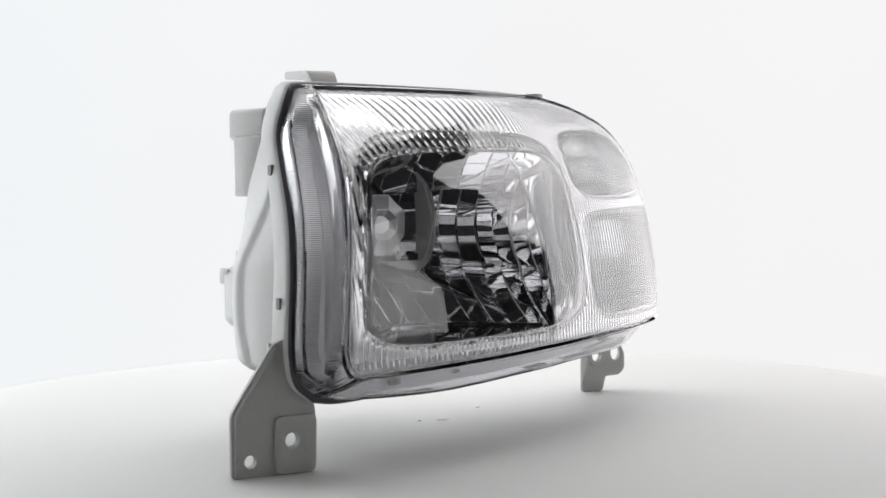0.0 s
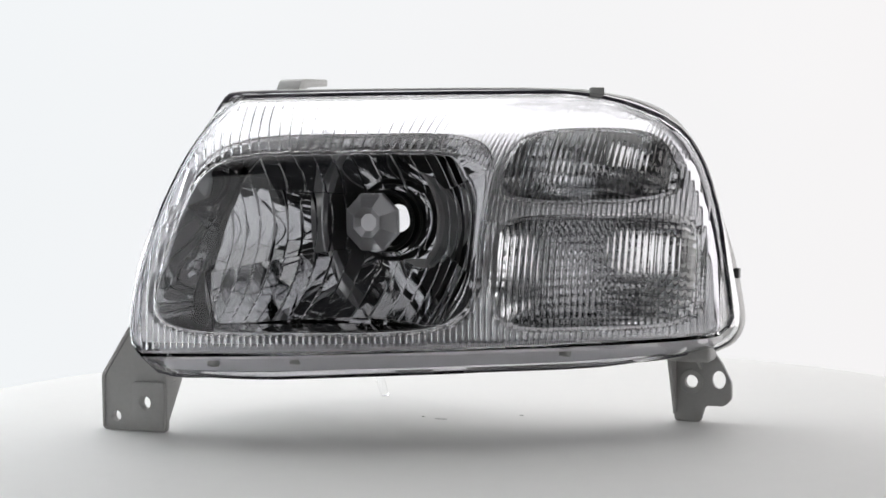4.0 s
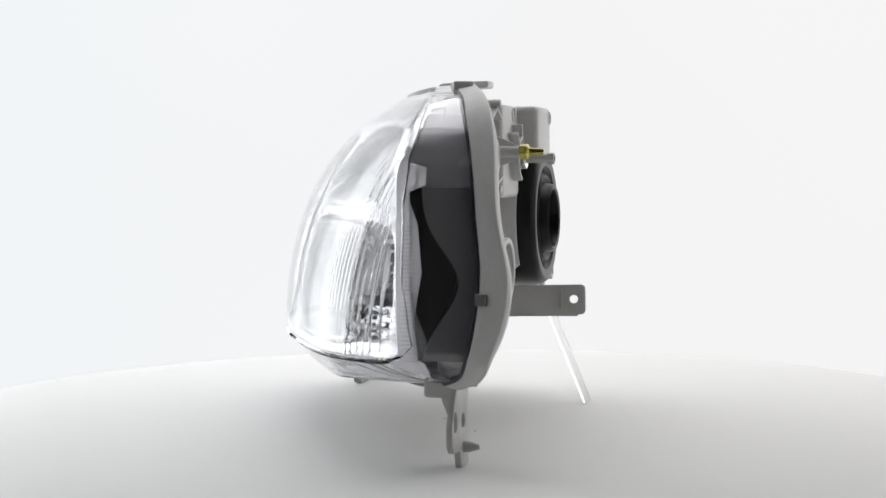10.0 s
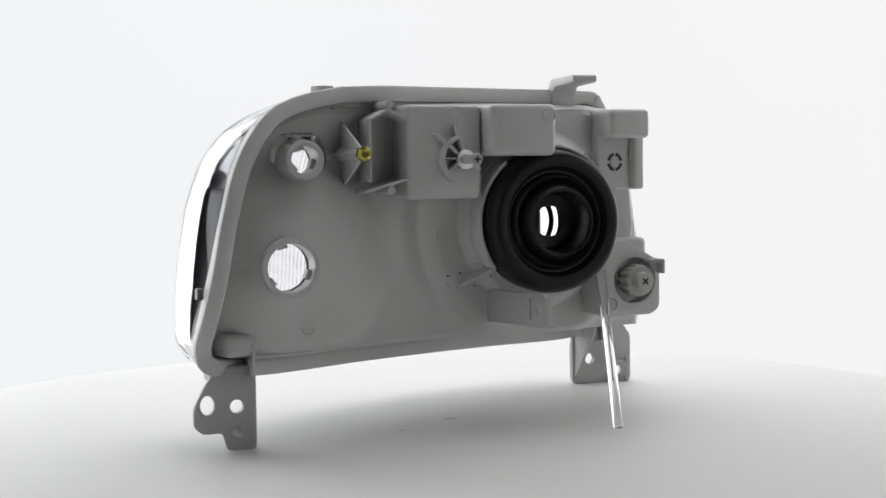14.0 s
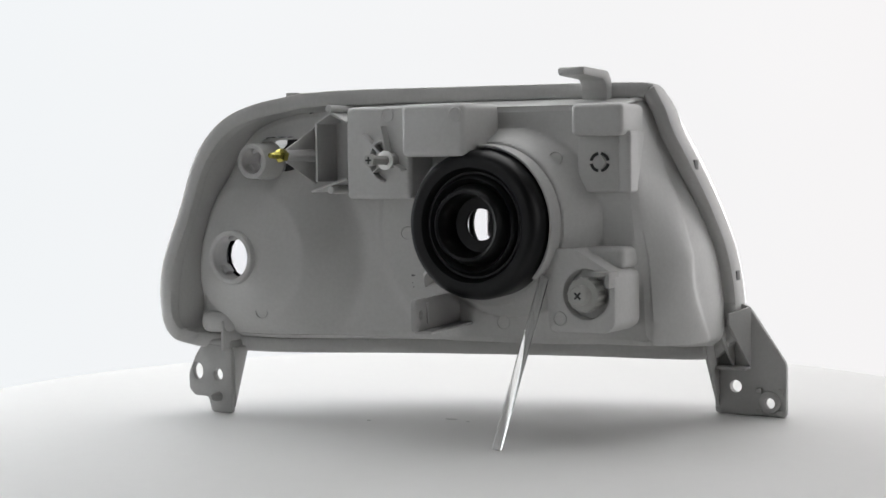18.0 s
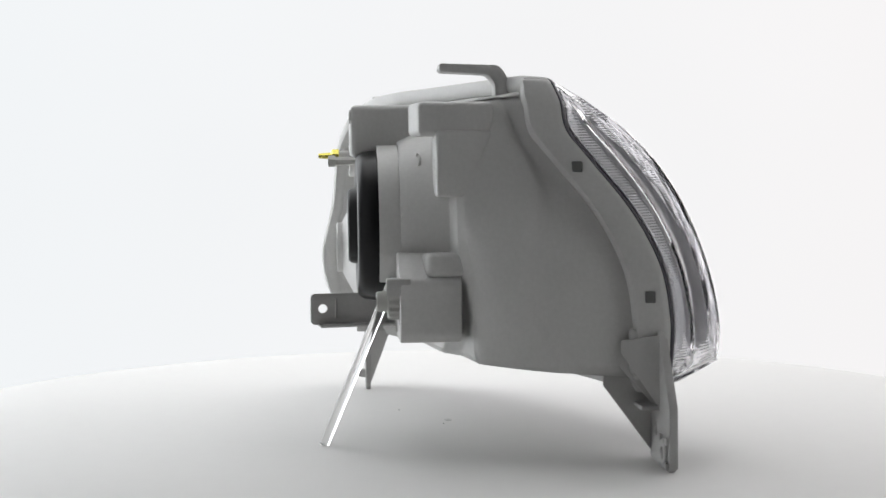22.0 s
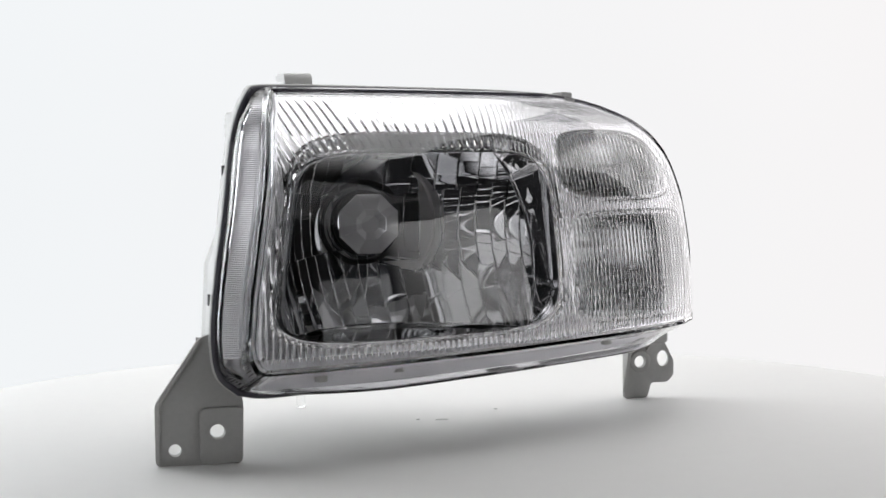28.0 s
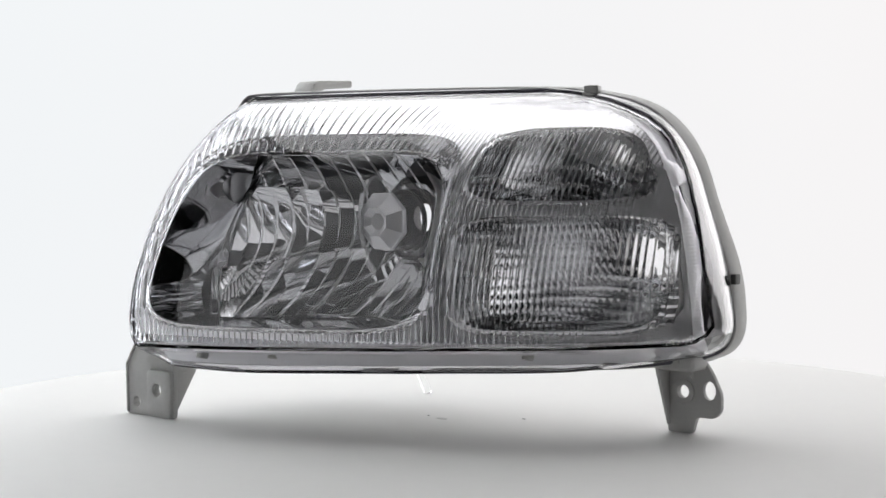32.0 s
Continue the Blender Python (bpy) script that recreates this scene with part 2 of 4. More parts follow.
def make_turntable():
    root = new("turntable")
    tagged(root, "round matt white turntable with a plain laminate top", "turntable")
    part("platter", lathe([(0.0, 0.0), (0.453, 0.0), (0.4565, -0.001), (0.458, -0.004), (0.458, -0.02), (0.0, -0.02)], (0, 0, 0), (0, 0, 1), 160), TABLE, root)
    part("drive_base", lathe([(0.0, -0.021), (0.22, -0.021), (0.24, -0.05), (0.24, -0.9), (0.0, -0.9)], (0, 0, 0), (0, 0, 1), 64), WALLPAINT, root, "dark round pedestal")
    for x, y, w, d in ((-0.004, -0.001, 0.011, 0.006), (0.05, 0.035, 0.004, 0.002), (-0.022, 0.004, 0.003, 0.0015)):
        bm = lathe([(0, 0.0006), (0.35, 0.0006), (0.5, 0.0002), (0.5, -0.0002)], (0, 0, 0), (0, 0, 1), 14)
        bm.transform(at(x, y, 0) @ Matrix.Diagonal((w, d, 1, 1)))
        part("glue_fleck", bm, PALE, root, "dried translucent glue fleck")
    return root


# ---- the headlight: shared shapes ----
SWEEP_X = (-0.180, -0.172, -0.13, -0.08, -0.03, 0.03, 0.08, 0.13, 0.17, 0.193, 0.207, 0.215, 0.2185, 0.222)
SWEEP_Y = (-0.1765, -0.1755, -0.1700, -0.1590, -0.143, -0.119, -0.094, -0.0675, -0.0425, -0.0205, 0.000, 0.017, 0.031, 0.050)


def lens_y(x, z):
    """Depth of the lens's outer face: swept back to one side and raked back towards the top."""
    w = np.maximum(z - 0.085, 0)
    fine = np.linspace(-0.18, 0.222, 403)
    flat = np.convolve(np.interp(np.linspace(-0.192, 0.234, 427), SWEEP_X, SWEEP_Y), np.ones(25) / 25, "valid")
    tip = np.clip((fine - 0.185) / 0.01, 0, 1)
    flat = flat * (1 - tip) + np.interp(fine, SWEEP_X, SWEEP_Y) * tip
    return np.interp(x, fine, flat) + 4.05 * w ** 2 - 29.4 * w ** 3 + 159.7 * w ** 4


def bezel_y(x, z):
    """Depth of the bezel behind the lens; it nears the lens towards the deep end."""
    k = np.clip(3.4 - 8.5 * (x + 0.08), 0.9, 3.4)
    y = -0.1233 + 0.459 * x + 1.131 * x * x + k * np.maximum(z - 0.085, 0) ** 2
    return np.maximum(y, lens_y(x, z) + 0.008)


LENS_TOP, LENS_LOW = 0.2535, 0.068


def lens_left(z):
    return np.interp(z, (0.066, 0.070, 0.076, 0.086, 0.116, 0.150, 0.191, 0.231, 0.2541), (-0.162, -0.168, -0.171, -0.1725, -0.1693, -0.163, -0.1550, -0.1486, -0.142))


def lens_right(z):
    return np.interp(z, (0.066, 0.072, 0.078, 0.102, 0.126, 0.146, 0.164, 0.181, 0.195, 0.206, 0.215, 0.223, 0.232, 0.239, 0.2445, 0.2485, 0.2515, 0.2535), (0.2110, 0.2165, 0.2182, 0.2168, 0.2146, 0.2120, 0.2088, 0.2045, 0.1995, 0.194, 0.188, 0.1805, 0.1675, 0.152, 0.137, 0.122, 0.107, 0.088))


FLANGE_LEFT = [(-0.1780, -0.1330, 0.0455), (-0.1915, -0.1340, 0.0580), (-0.1955, -0.1345, 0.0770), (-0.1952, -0.1345, 0.0980), (-0.1910, -0.1290, 0.1310), (-0.1840, -0.1115, 0.1670), (-0.1770, -0.0835, 0.2035), (-0.1725, -0.0690, 0.2230), (-0.1665, -0.0660, 0.2420), (-0.1590, -0.0610, 0.2560)]
FLANGE_TOP = [(-0.1590, -0.0610, 0.2560), (-0.1500, -0.0575, 0.2590), (-0.1000, -0.0430, 0.2595), (0.0000, -0.0080, 0.2590), (0.0600, 0.0180, 0.2583), (0.1000, 0.0340, 0.2565)]
FLANGE_RIGHT = [(0.1000, 0.0340, 0.2565), (0.1400, 0.0500, 0.2475), (0.1650, 0.0580, 0.2330), (0.1840, 0.0660, 0.2050), (0.1957, 0.0710, 0.1680), (0.2055, 0.0760, 0.1300), (0.2135, 0.0740, 0.0960), (0.2170, 0.0700, 0.0760), (0.2120, 0.0640, 0.0620), (0.2010, 0.0500, 0.0550)]
FLANGE_LOW = [(0.2010, 0.0500, 0.0550), (0.1500, 0.0150, 0.0490), (0.0500, -0.0440, 0.0470), (-0.0600, -0.0960, 0.0450), (-0.1500, -0.1300, 0.0430), (-0.1780, -0.1330, 0.0455)]


def flange_loop(n=60):
    """Front edge of the flange, all the way round; n samples a side."""
    return np.concatenate([curve(c, n + 1)[:-1] for c in (FLANGE_LEFT, FLANGE_TOP, FLANGE_RIGHT, FLANGE_LOW)])


def outward(loop):
    """Unit normals of a closed loop, in x and z, away from its middle."""
    d = np.roll(loop, -1, 0) - np.roll(loop, 1, 0)
    n = np.stack([-d[:, 2], np.zeros(len(loop)), d[:, 0]], 1)
    n /= np.linalg.norm(n, axis=1)[:, None] + 1e-12
    c = loop.mean(0)
    n[np.einsum("ij,ij->i", n, loop - c) < 0] *= -1
    return n


# the openings of the bezel: value below 1 inside
def in_main(x, z):
    dz = z - 0.151
    return (np.abs(x + 0.0415 - 0.1 * dz) / np.maximum(0.1085 - 0.1 * dz, 0.01)) ** 5 + (np.abs(dz) / 0.0715) ** 6


def in_upper(x, z):
    return (np.abs(x - 0.128 + 0.18 * (z - 0.199)) / np.maximum(0.0535 - 0.30 * (z - 0.199), 0.004)) ** 3.2 + (np.abs(z - 0.1985) / 0.0265) ** 4


def in_lower(x, z):
    return (np.abs(x - 0.1395 + 0.05 * (z - 0.12)) / 0.0635) ** 6 + (np.abs(z - 0.1215) / 0.0405) ** 5


def in_bowl(x, z):
    return np.maximum(((x + 0.0515) ** 2 + (z - 0.137) ** 2) / 0.1045 ** 2, (np.abs(z - 0.1470) / 0.0655) ** 12)


def edge_of(inside, cx, cz, n):
    """The loop on which an opening's value is 1, as angles about its middle."""
    out = []
    for a in np.linspace(0, 2 * np.pi, n, endpoint=False):
        lo, hi = 0.0, 0.4
        for _ in range(40):
            m = (lo + hi) / 2
            if inside(cx + m * np.cos(a), cz + m * np.sin(a)) < 1:
                lo = m
            else:
                hi = m
        out.append((cx + lo * np.cos(a), cz + lo * np.sin(a)))
    return np.array(out)


def grid_sheet(name, x0, x1, z0, z1, nx, nz, depth, inside, centre, holes, mat, parent, label, smooth):
    """A sheet on a fine grid, y = depth(x, z), trimmed to where inside() is below 1 and cut by round holes (x, z, radius)."""
    gx, gz = np.meshgrid(np.linspace(x0, x1, nx), np.linspace(z0, z1, nz))
    ok = inside(gx, gz) < 1
    for hx, hz, r in holes:
        ok &= (gx - hx) ** 2 + (gz - hz) ** 2 > r * r
    idx = np.arange(nx * nz).reshape(nz, nx)
    a = idx[:-1, :-1]
    q = np.stack([a, a + 1, a + nx + 1, a + nx], -1).reshape(-1, 4)
    keep = q[ok.ravel()[q].any(1)]
    used = np.unique(keep)
    xs, zs = gx.ravel()[used], gz.ravel()[used]
    for hx, hz, r in holes:
        d = np.hypot(xs - hx, zs - hz)
        near = (d < r) & (d > 1e-7)
        xs[near], zs[near] = hx + (xs[near] - hx) / d[near] * r, hz + (zs[near] - hz) / d[near] * r
    out = inside(xs, zs) >= 1
    lo, hi = np.full(out.sum(), 0.3), np.ones(out.sum())
    ox, oz = xs[out] - centre[0], zs[out] - centre[1]
    for _ in range(26):
        m = (lo + hi) / 2
        good = inside(centre[0] + ox * m, centre[1] + oz * m) < 1
        lo, hi = np.where(good, m, lo), np.where(good, hi, m)
    xs[out], zs[out] = centre[0] + ox * lo, centre[1] + oz * lo
    remap = -np.ones(nx * nz, int)
    remap[used] = np.arange(len(used))
    return solid(name, np.stack([xs, depth(xs, zs), zs], 1), remap[keep], mat, parent, label, smooth)


# ---- the headlight: lens ----
def in_clear(x, z):
    """The plain window of the lens in front of the main reflector."""
    dz = z - 0.1460
    return (np.abs(x + 0.0415 - 0.1 * dz) / np.maximum(0.1070 - 0.1 * dz, 0.01)) ** 5 + (np.abs(dz) / 0.0655) ** 7


def rib_depth(x, z):
    """Relief on the inner side of the lens: upright flutes round the main window and prisms over the two signal lamps."""
    gx = np.linspace(-0.20, 0.24, 441)
    pitch = np.interp(gx, (-0.02, 0.05), (0.0069, 0.0032))
    phase = np.interp(x + 0.5 * np.maximum(z - 0.20, 0) * np.clip(-x / 0.1, -0.3, 1), gx, np.cumsum(0.001 / pitch))
    low = np.interp(x, gx, np.cumsum(0.001 / np.interp(gx, (-0.06, 0.07), (0.0046, 0.0038))))
    flute = np.where(z > 0.16, np.interp(x, (-0.02, 0.05), (0.0016, 0.0012)) * np.abs(np.sin(np.pi * phase)), 0.0014 * np.abs(np.sin(np.pi * low)))
    fine = 0.0008 * np.abs(np.sin(np.pi * x / 0.0038))
    out = np.where(in_clear(x, z) < 1.0, 0.0, flute)
    out = np.where(in_upper(x, z) < 1.0, fine, out)
    out = np.where(in_lower(x, z) < 1.0, fine, out)
    # raised beads round the openings
    for f, w in ((in_clear, 0.10), (in_main, 0.07), (in_upper, 0.12), (in_lower, 0.12)):
        v = f(x, z)
        out = out + 0.0012 * np.exp(-((v - 1.0) / w) ** 2)
    return out


def make_lens(root):
    nu, nv = 1000, 230
    u = np.linspace(0, 1, nu)[None, :]
    v = np.linspace(0, 1, nv)[:, None]
    zn = LENS_LOW + (1 - (1 - v) ** 1.0) * (LENS_TOP - LENS_LOW)
    x = lens_left(zn) * (1 - u) + lens_right(zn) * u
    z = zn + (1 - v) * (0.02 * (x + 0.17) - 0.002)
    y = lens_y(x, z)
    # rounded border
    wide, tall = lens_right(zn) - lens_left(zn), LENS_TOP - LENS_LOW
    border = np.minimum(np.minimum(u * wide, (1 - u) * wide), np.minimum((1 - v) * tall, v * tall + 0.0015))
    r = 0.0036
    y = y + np.where(border < r, r - np.sqrt(np.maximum(r * r - (r - np.minimum(border, r)) ** 2, 0)), 0)
    face = np.stack([x, y, z], -1)
    # edge loop of the face: up the left, along the top, down the right, back along the bottom
    idx = np.arange(nu * nv).reshape(nv, nu)
    step = 4
    loop = np.concatenate([idx[:-1, 0], idx[-1, :-1:step], idx[::-1, -1][:-1], idx[0, ::-1][:-1:step]])
    counts = [nv - 1, len(idx[-1, :-1:step]), nv - 1, len(idx[0, ::-1][:-1:step])]
    edge = face.reshape(-1, 3)[loop]
    seat = []
    for c, k in zip((FLANGE_LEFT, FLANGE_TOP, FLANGE_RIGHT, FLANGE_LOW), counts):
        if c in (FLANGE_LEFT, FLANGE_RIGHT):
            fine = curve(c, 400)
            zs = np.linspace(fine[0, 2], fine[-1, 2], k + 1)[:-1]
            order = np.argsort(fine[:, 2])
            seat.append(np.stack([np.interp(zs, fine[order, 2], fine[order, 0]), np.interp(zs, fine[order, 2], fine[order, 1]), zs], 1))
        else:
            seat.append(curve(c, k + 1)[:-1])
    seat = np.concatenate(seat)
    seat = seat - outward(seat) * 0.0045 + np.array((0, 0.004, 0))
    n = len(edge)
    side = np.repeat(np.arange(4), counts)
    t = np.concatenate([np.linspace(0, 1, k, endpoint=False) for k in counts])
    low = np.where(side == 3, np.clip(np.minimum(t / 0.20, (1 - t) / 0.05), 0, 1), 0.0)
    low = (low * low * (3 - 2 * low))[:, None]
    # section of the side wall: a stepped wall with a ledge at the deep end, a stepped lip along the bottom
    flat = edge * (1, 1, 0)
    sill = seat * (0, 0, 1)
    lips = (edge + (0, 0.003, -0.0010), edge + (0, 0.0130, -0.0045), edge + (0, 0.0155, -0.0070), flat + sill + (0, 0.0175, 0.0040), flat + sill + (0, 0.0200, 0.0010), seat)
    keys = (0.03, 0.12, 0.30, 0.58, 0.72, 1.0)
    stops = (0.02, 0.06, 0.12, 0.20, 0.28, 0.36, 0.42, 0.46, 0.50, 0.54, 0.58, 0.65, 0.72, 0.80, 0.88, 0.95, 1.0)
    deep = np.where(side == 0, np.clip(np.minimum((t - 0.02) / 0.08, (1 - t) / 0.12), 0, 1), 0.0)[:, None]
    puff = np.where(side == 1, 0.0008, np.where(side == 2, 0.0008 + 0.0022 * np.clip(t / 0.35, 0, 1), np.where(side == 0, 0.0, 0.0022)))[:, None]
    rings = []
    for s in stops:
        i = max(1, min(5, sum(k < s for k in keys)))
        w = min(1.0, max(0.0, (s - keys[i - 1]) / (keys[i] - keys[i - 1])))
        lipped = lips[i - 1] * (1 - w) + lips[i] * w
        step = min(1.0, max(0.0, (s - 0.44) / 0.08))
        out = s * (1 - deep) + deep * (0.30 * s + 0.70 * step * step * (3 - 2 * step))
        wall = edge * (1 - s) + seat * s
        wall[:, 0::2] = (edge * (1 - out) + seat * out)[:, 0::2]
        rings.append((wall + outward(edge) * puff * math.sin(math.pi * s)) * (1 - low) + lipped * low)
    base = nu * nv
    verts = np.concatenate([face.reshape(-1, 3), *rings])
    quads = []
    a = idx[:-1, :-1].ravel()
    quads.append(np.stack([a, a + 1, a + nu + 1, a + nu], 1))
    # the wall joins the face along its coarser top and bottom edge points
    prev = loop
    wall = []
    for k in range(len(rings)):
        cur = base + k * n + np.arange(n)
        wall.append(np.stack([prev, cur, np.roll(cur, -1), np.roll(prev, -1)], 1))
        prev = cur
    quads = np.concatenate(quads + wall)
    # vertex normals of the outer skin
    p = verts[quads]
    fn = np.cross(p[:, 2] - p[:, 0], p[:, 3] - p[:, 1])
    vn = np.zeros_like(verts)
    for k in range(4):
        np.add.at(vn, quads[:, k], fn)
    vn /= np.linalg.norm(vn, axis=1)[:, None] + 1e-12
    if vn[idx[nv // 2, nu // 2], 1] > 0:
        vn = -vn
    inner = verts - vn * 0.0026
    rib = (rib_depth(x, z) * np.clip((border - 0.003) / 0.004, 0, 1)).ravel()
    inner[:base, 1] += rib
    # cross ribs on the two bands of the skirt
    skirt = np.zeros(n)
    skirt[side == 0] = 0.0005 * (np.arange(counts[0]) % 2)
    for k, s in enumerate(stops):
        if 0.05 < s < 0.40 or 0.56 < s < 0.90:
            sl = slice(base + k * n, base + (k + 1) * n)
            inner[sl] -= vn[sl] * skirt[:, None]
    m = len(verts)
    rim = prev
    back = quads[:, ::-1] + m
    close = np.stack([rim, rim + m, np.roll(rim, -1) + m, np.roll(rim, -1)], 1)
    allq = np.concatenate([quads, back, close])
    me = bpy.data.meshes.new("lens")
    me.from_pydata(np.concatenate([verts, inner]), [], allq)
    ob = new("lens", me)
    ob.parent = root
    finish(ob, me, LENS, 40)
    tagged(ob, "clear polycarbonate lens with fluted bands and prisms")
    ob.visible_shadow = False
    for tx, ty, tz in ((-0.1228, -0.1425, 0.0585), (-0.0655, -0.1225, 0.0600), (0.1155, -0.0465, 0.0640)):
        part("locating_tab", lathe([(0.0026, -0.0040), (0.0044, -0.0036), (0.0046, 0.0046), (0.0030, 0.0050), (0.0026, -0.0015), (0.0, -0.0015)], (tx, ty, tz), (0, 0.25, 1), 20), NYLON, ob, "small round moulded locating cup")
    return ob


# ---- the headlight: bezel, reflectors, shield ----
BULB = (-0.060, 0.155)
UP, LOW = (0.1335, 0.2045), (0.148, 0.129)


def make_bezel(root):
    nu, nv = 240, 130
    u = np.linspace(0, 1, nu)[None, :]
    v = np.linspace(0, 1, nv)[:, None]
    zn = 0.0735 + v * (0.2485 - 0.0735)
    x = (lens_left(zn) + 0.005) * (1 - u) + (lens_right(np.minimum(zn + 0.003, 0.2535)) - 0.009) * u
    z = zn + 0 * x
    gone = np.zeros(x.shape, bool)
    for f, (cx, cz) in ((in_main, (-0.0415, 0.151)), (in_upper, (0.128, 0.1985)), (in_lower, (0.1395, 0.1215))):
        gone |= f(x, z) < 1
    idx = np.arange(nu * nv).reshape(nv, nu)
    a = idx[:-1, :-1]
    q = np.stack([a, a + 1, a + nu + 1, a + nu], -1).reshape(-1, 4)
    keep = q[~gone.ravel()[q].all(1)]
    ring = np.concatenate([idx[:-1, 0], idx[-1, :-1], idx[::-1, -1][:-1], idx[0, ::-1][:-1]])
    used = np.unique(np.concatenate([keep.ravel(), ring]))
    xs, zs = x.ravel().copy(), z.ravel().copy()
    for f, (cx, cz) in ((in_main, (-0.0415, 0.151)), (in_upper, (0.128, 0.1985)), (in_lower, (0.1395, 0.1215))):
        for i in used:
            if f(xs[i], zs[i]) < 1:
                lo, hi = 1.0, 1.6
                for _ in range(24):
                    m = (lo + hi) / 2
                    if f(cx + (xs[i] - cx) * m, cz + (zs[i] - cz) * m) < 1:
                        lo = m
                    else:
                        hi = m
                xs[i], zs[i] = cx + (xs[i] - cx) * lo, cz + (zs[i] - cz) * lo
    remap = -np.ones(nu * nv, int)
    remap[used] = np.arange(len(used))
    verts = np.stack([xs, bezel_y(xs, zs), zs], 1)[used]
    # skirt of the bezel, back towards the housing
    ring = np.concatenate([idx[:-1, 0], idx[-1, :-1], idx[::-1, -1][:-1], idx[0, ::-1][:-1]])
    e = np.stack([xs, bezel_y(xs, zs), zs], 1)[ring]
    far = np.interp(e[:, 2], (0.07, 0.10, 0.13, 0.16, 0.176, 0.182, 0.186, 0.197, 0.201, 0.25), (0.014, 0.012, 0.018, 0.015, 0.009, 0.009, 0.020, 0.020, 0.006, 0.005))
    far = np.where(e[:, 0] > 0.14, far, 0.022)[:, None]
    back = e + outward(e) * 0.10 * far + np.array((0, 1, 0)) * far
    # at the deep end the skirt runs back along the lens's side wall to the flange
    deep_end = np.arange(len(ring)) < nv
    fl = curve(FLANGE_LEFT, 80)
    for axis, shift in ((0, 0.0060), (1, -0.004)):
        back[deep_end, axis] = np.interp(e[deep_end, 2], fl[:, 2], fl[:, axis]) + shift
    k = len(verts)
    r = remap[ring]
    nb = np.arange(k, k + len(ring))
    quads = np.stack([r, np.roll(r, -1), np.roll(nb, -1), nb], 1)
    n0 = nv + nu - 2
    right_end = (np.arange(len(ring)) >= n0) & (np.arange(len(ring)) < n0 + nv - 1)
    low_end = np.arange(len(ring)) >= n0 + nv - 1
    faces = np.concatenate([remap[keep], quads[~(deep_end | right_end | low_end)]])
    ob = solid("bezel", np.concatenate([verts, back]), faces, BEZEL, root, "aluminised inner bezel with three lamp openings", 40)
    edge, rear = e[:nv], back[:nv]
    fold = np.stack([edge[:, 0] + 0.002, np.maximum(rear[:, 1] - 0.47 * np.abs(edge[:, 0] - rear[:, 0]), edge[:, 1] + 0.002), edge[:, 2]], 1)
    fine = lambda p: np.stack([np.interp(np.linspace(0, nv - 1, 2 * nv), np.arange(nv), p[:, k]) for k in range(3)], 1)
    edge, fold, rear = fine(edge), fine(fold), fine(rear)
    rib = np.stack([-0.00032 * (np.arange(2 * nv) % 2), -0.00032 * (np.arange(2 * nv) % 2), np.zeros(2 * nv)], 1)
    v, f = strips([edge, fold + rib, fold * 0.5 + rear * 0.5 + rib, rear + rib], closed=False)
    solid("side_strip", v, f, STRIP, ob, "bright metal strip behind the lens's side wall", 30)
    # bright apron under the openings, added behind the lens's lower lip to lighten it
    edge = np.concatenate([e[low_end], e[:1]])
    fb = curve(FLANGE_LOW, 120)[::-1]
    sill = np.interp(edge[:, 0], fb[:, 0], fb[:, 2]) + 0.0065
    rear = np.interp(edge[:, 0], fb[:, 0], fb[:, 1]) + 0.006
    shelf = np.stack([edge[:, 0], edge[:, 1] + 0.017, edge[:, 2] - 0.001], 1)
    foot = np.stack([edge[:, 0], edge[:, 1] + 0.0235, sill], 1)
    tail = np.stack([edge[:, 0], np.maximum(rear, edge[:, 1] + 0.026), sill - 0.0005], 1)
    v, f = strips([edge, shelf, shelf * 0.5 + foot * 0.5, foot, tail], closed=False)
    solid("lip_fill_apron", v, f, LINER, ob, "bright strip added behind the lower lip to lighten it", 30)
    sl = slice(n0, n0 + nv)
    ridge = np.stack([0.00025 * (np.arange(nv) % 2), np.zeros(nv), np.zeros(nv)], 1)
    a, b = e[sl] + (0.0004, 0, 0), back[sl]
    v, f = strips([a, a * 0.95 + b * 0.05 + ridge, a * 0.5 + b * 0.5 + ridge, a * 0.05 + b * 0.95 + ridge, b], closed=False)
    solid("end_strip", v, f, ENDMETAL, ob, "satin metal strip with fine level ribs", 20)
    # inner wall from the strip back to the flange: black sheet for the unlit hollow, wavy rim darkened for shade, pale
    # ribbed part on top
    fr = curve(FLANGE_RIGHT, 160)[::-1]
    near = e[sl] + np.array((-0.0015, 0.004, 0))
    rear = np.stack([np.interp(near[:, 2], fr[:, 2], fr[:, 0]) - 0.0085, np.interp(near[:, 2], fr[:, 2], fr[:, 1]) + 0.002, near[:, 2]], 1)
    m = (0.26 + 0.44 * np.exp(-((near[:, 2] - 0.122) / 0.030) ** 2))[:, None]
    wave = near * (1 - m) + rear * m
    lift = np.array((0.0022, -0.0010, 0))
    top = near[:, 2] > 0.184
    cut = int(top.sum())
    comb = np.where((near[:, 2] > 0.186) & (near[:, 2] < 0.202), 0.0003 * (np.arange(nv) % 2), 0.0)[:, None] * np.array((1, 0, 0))
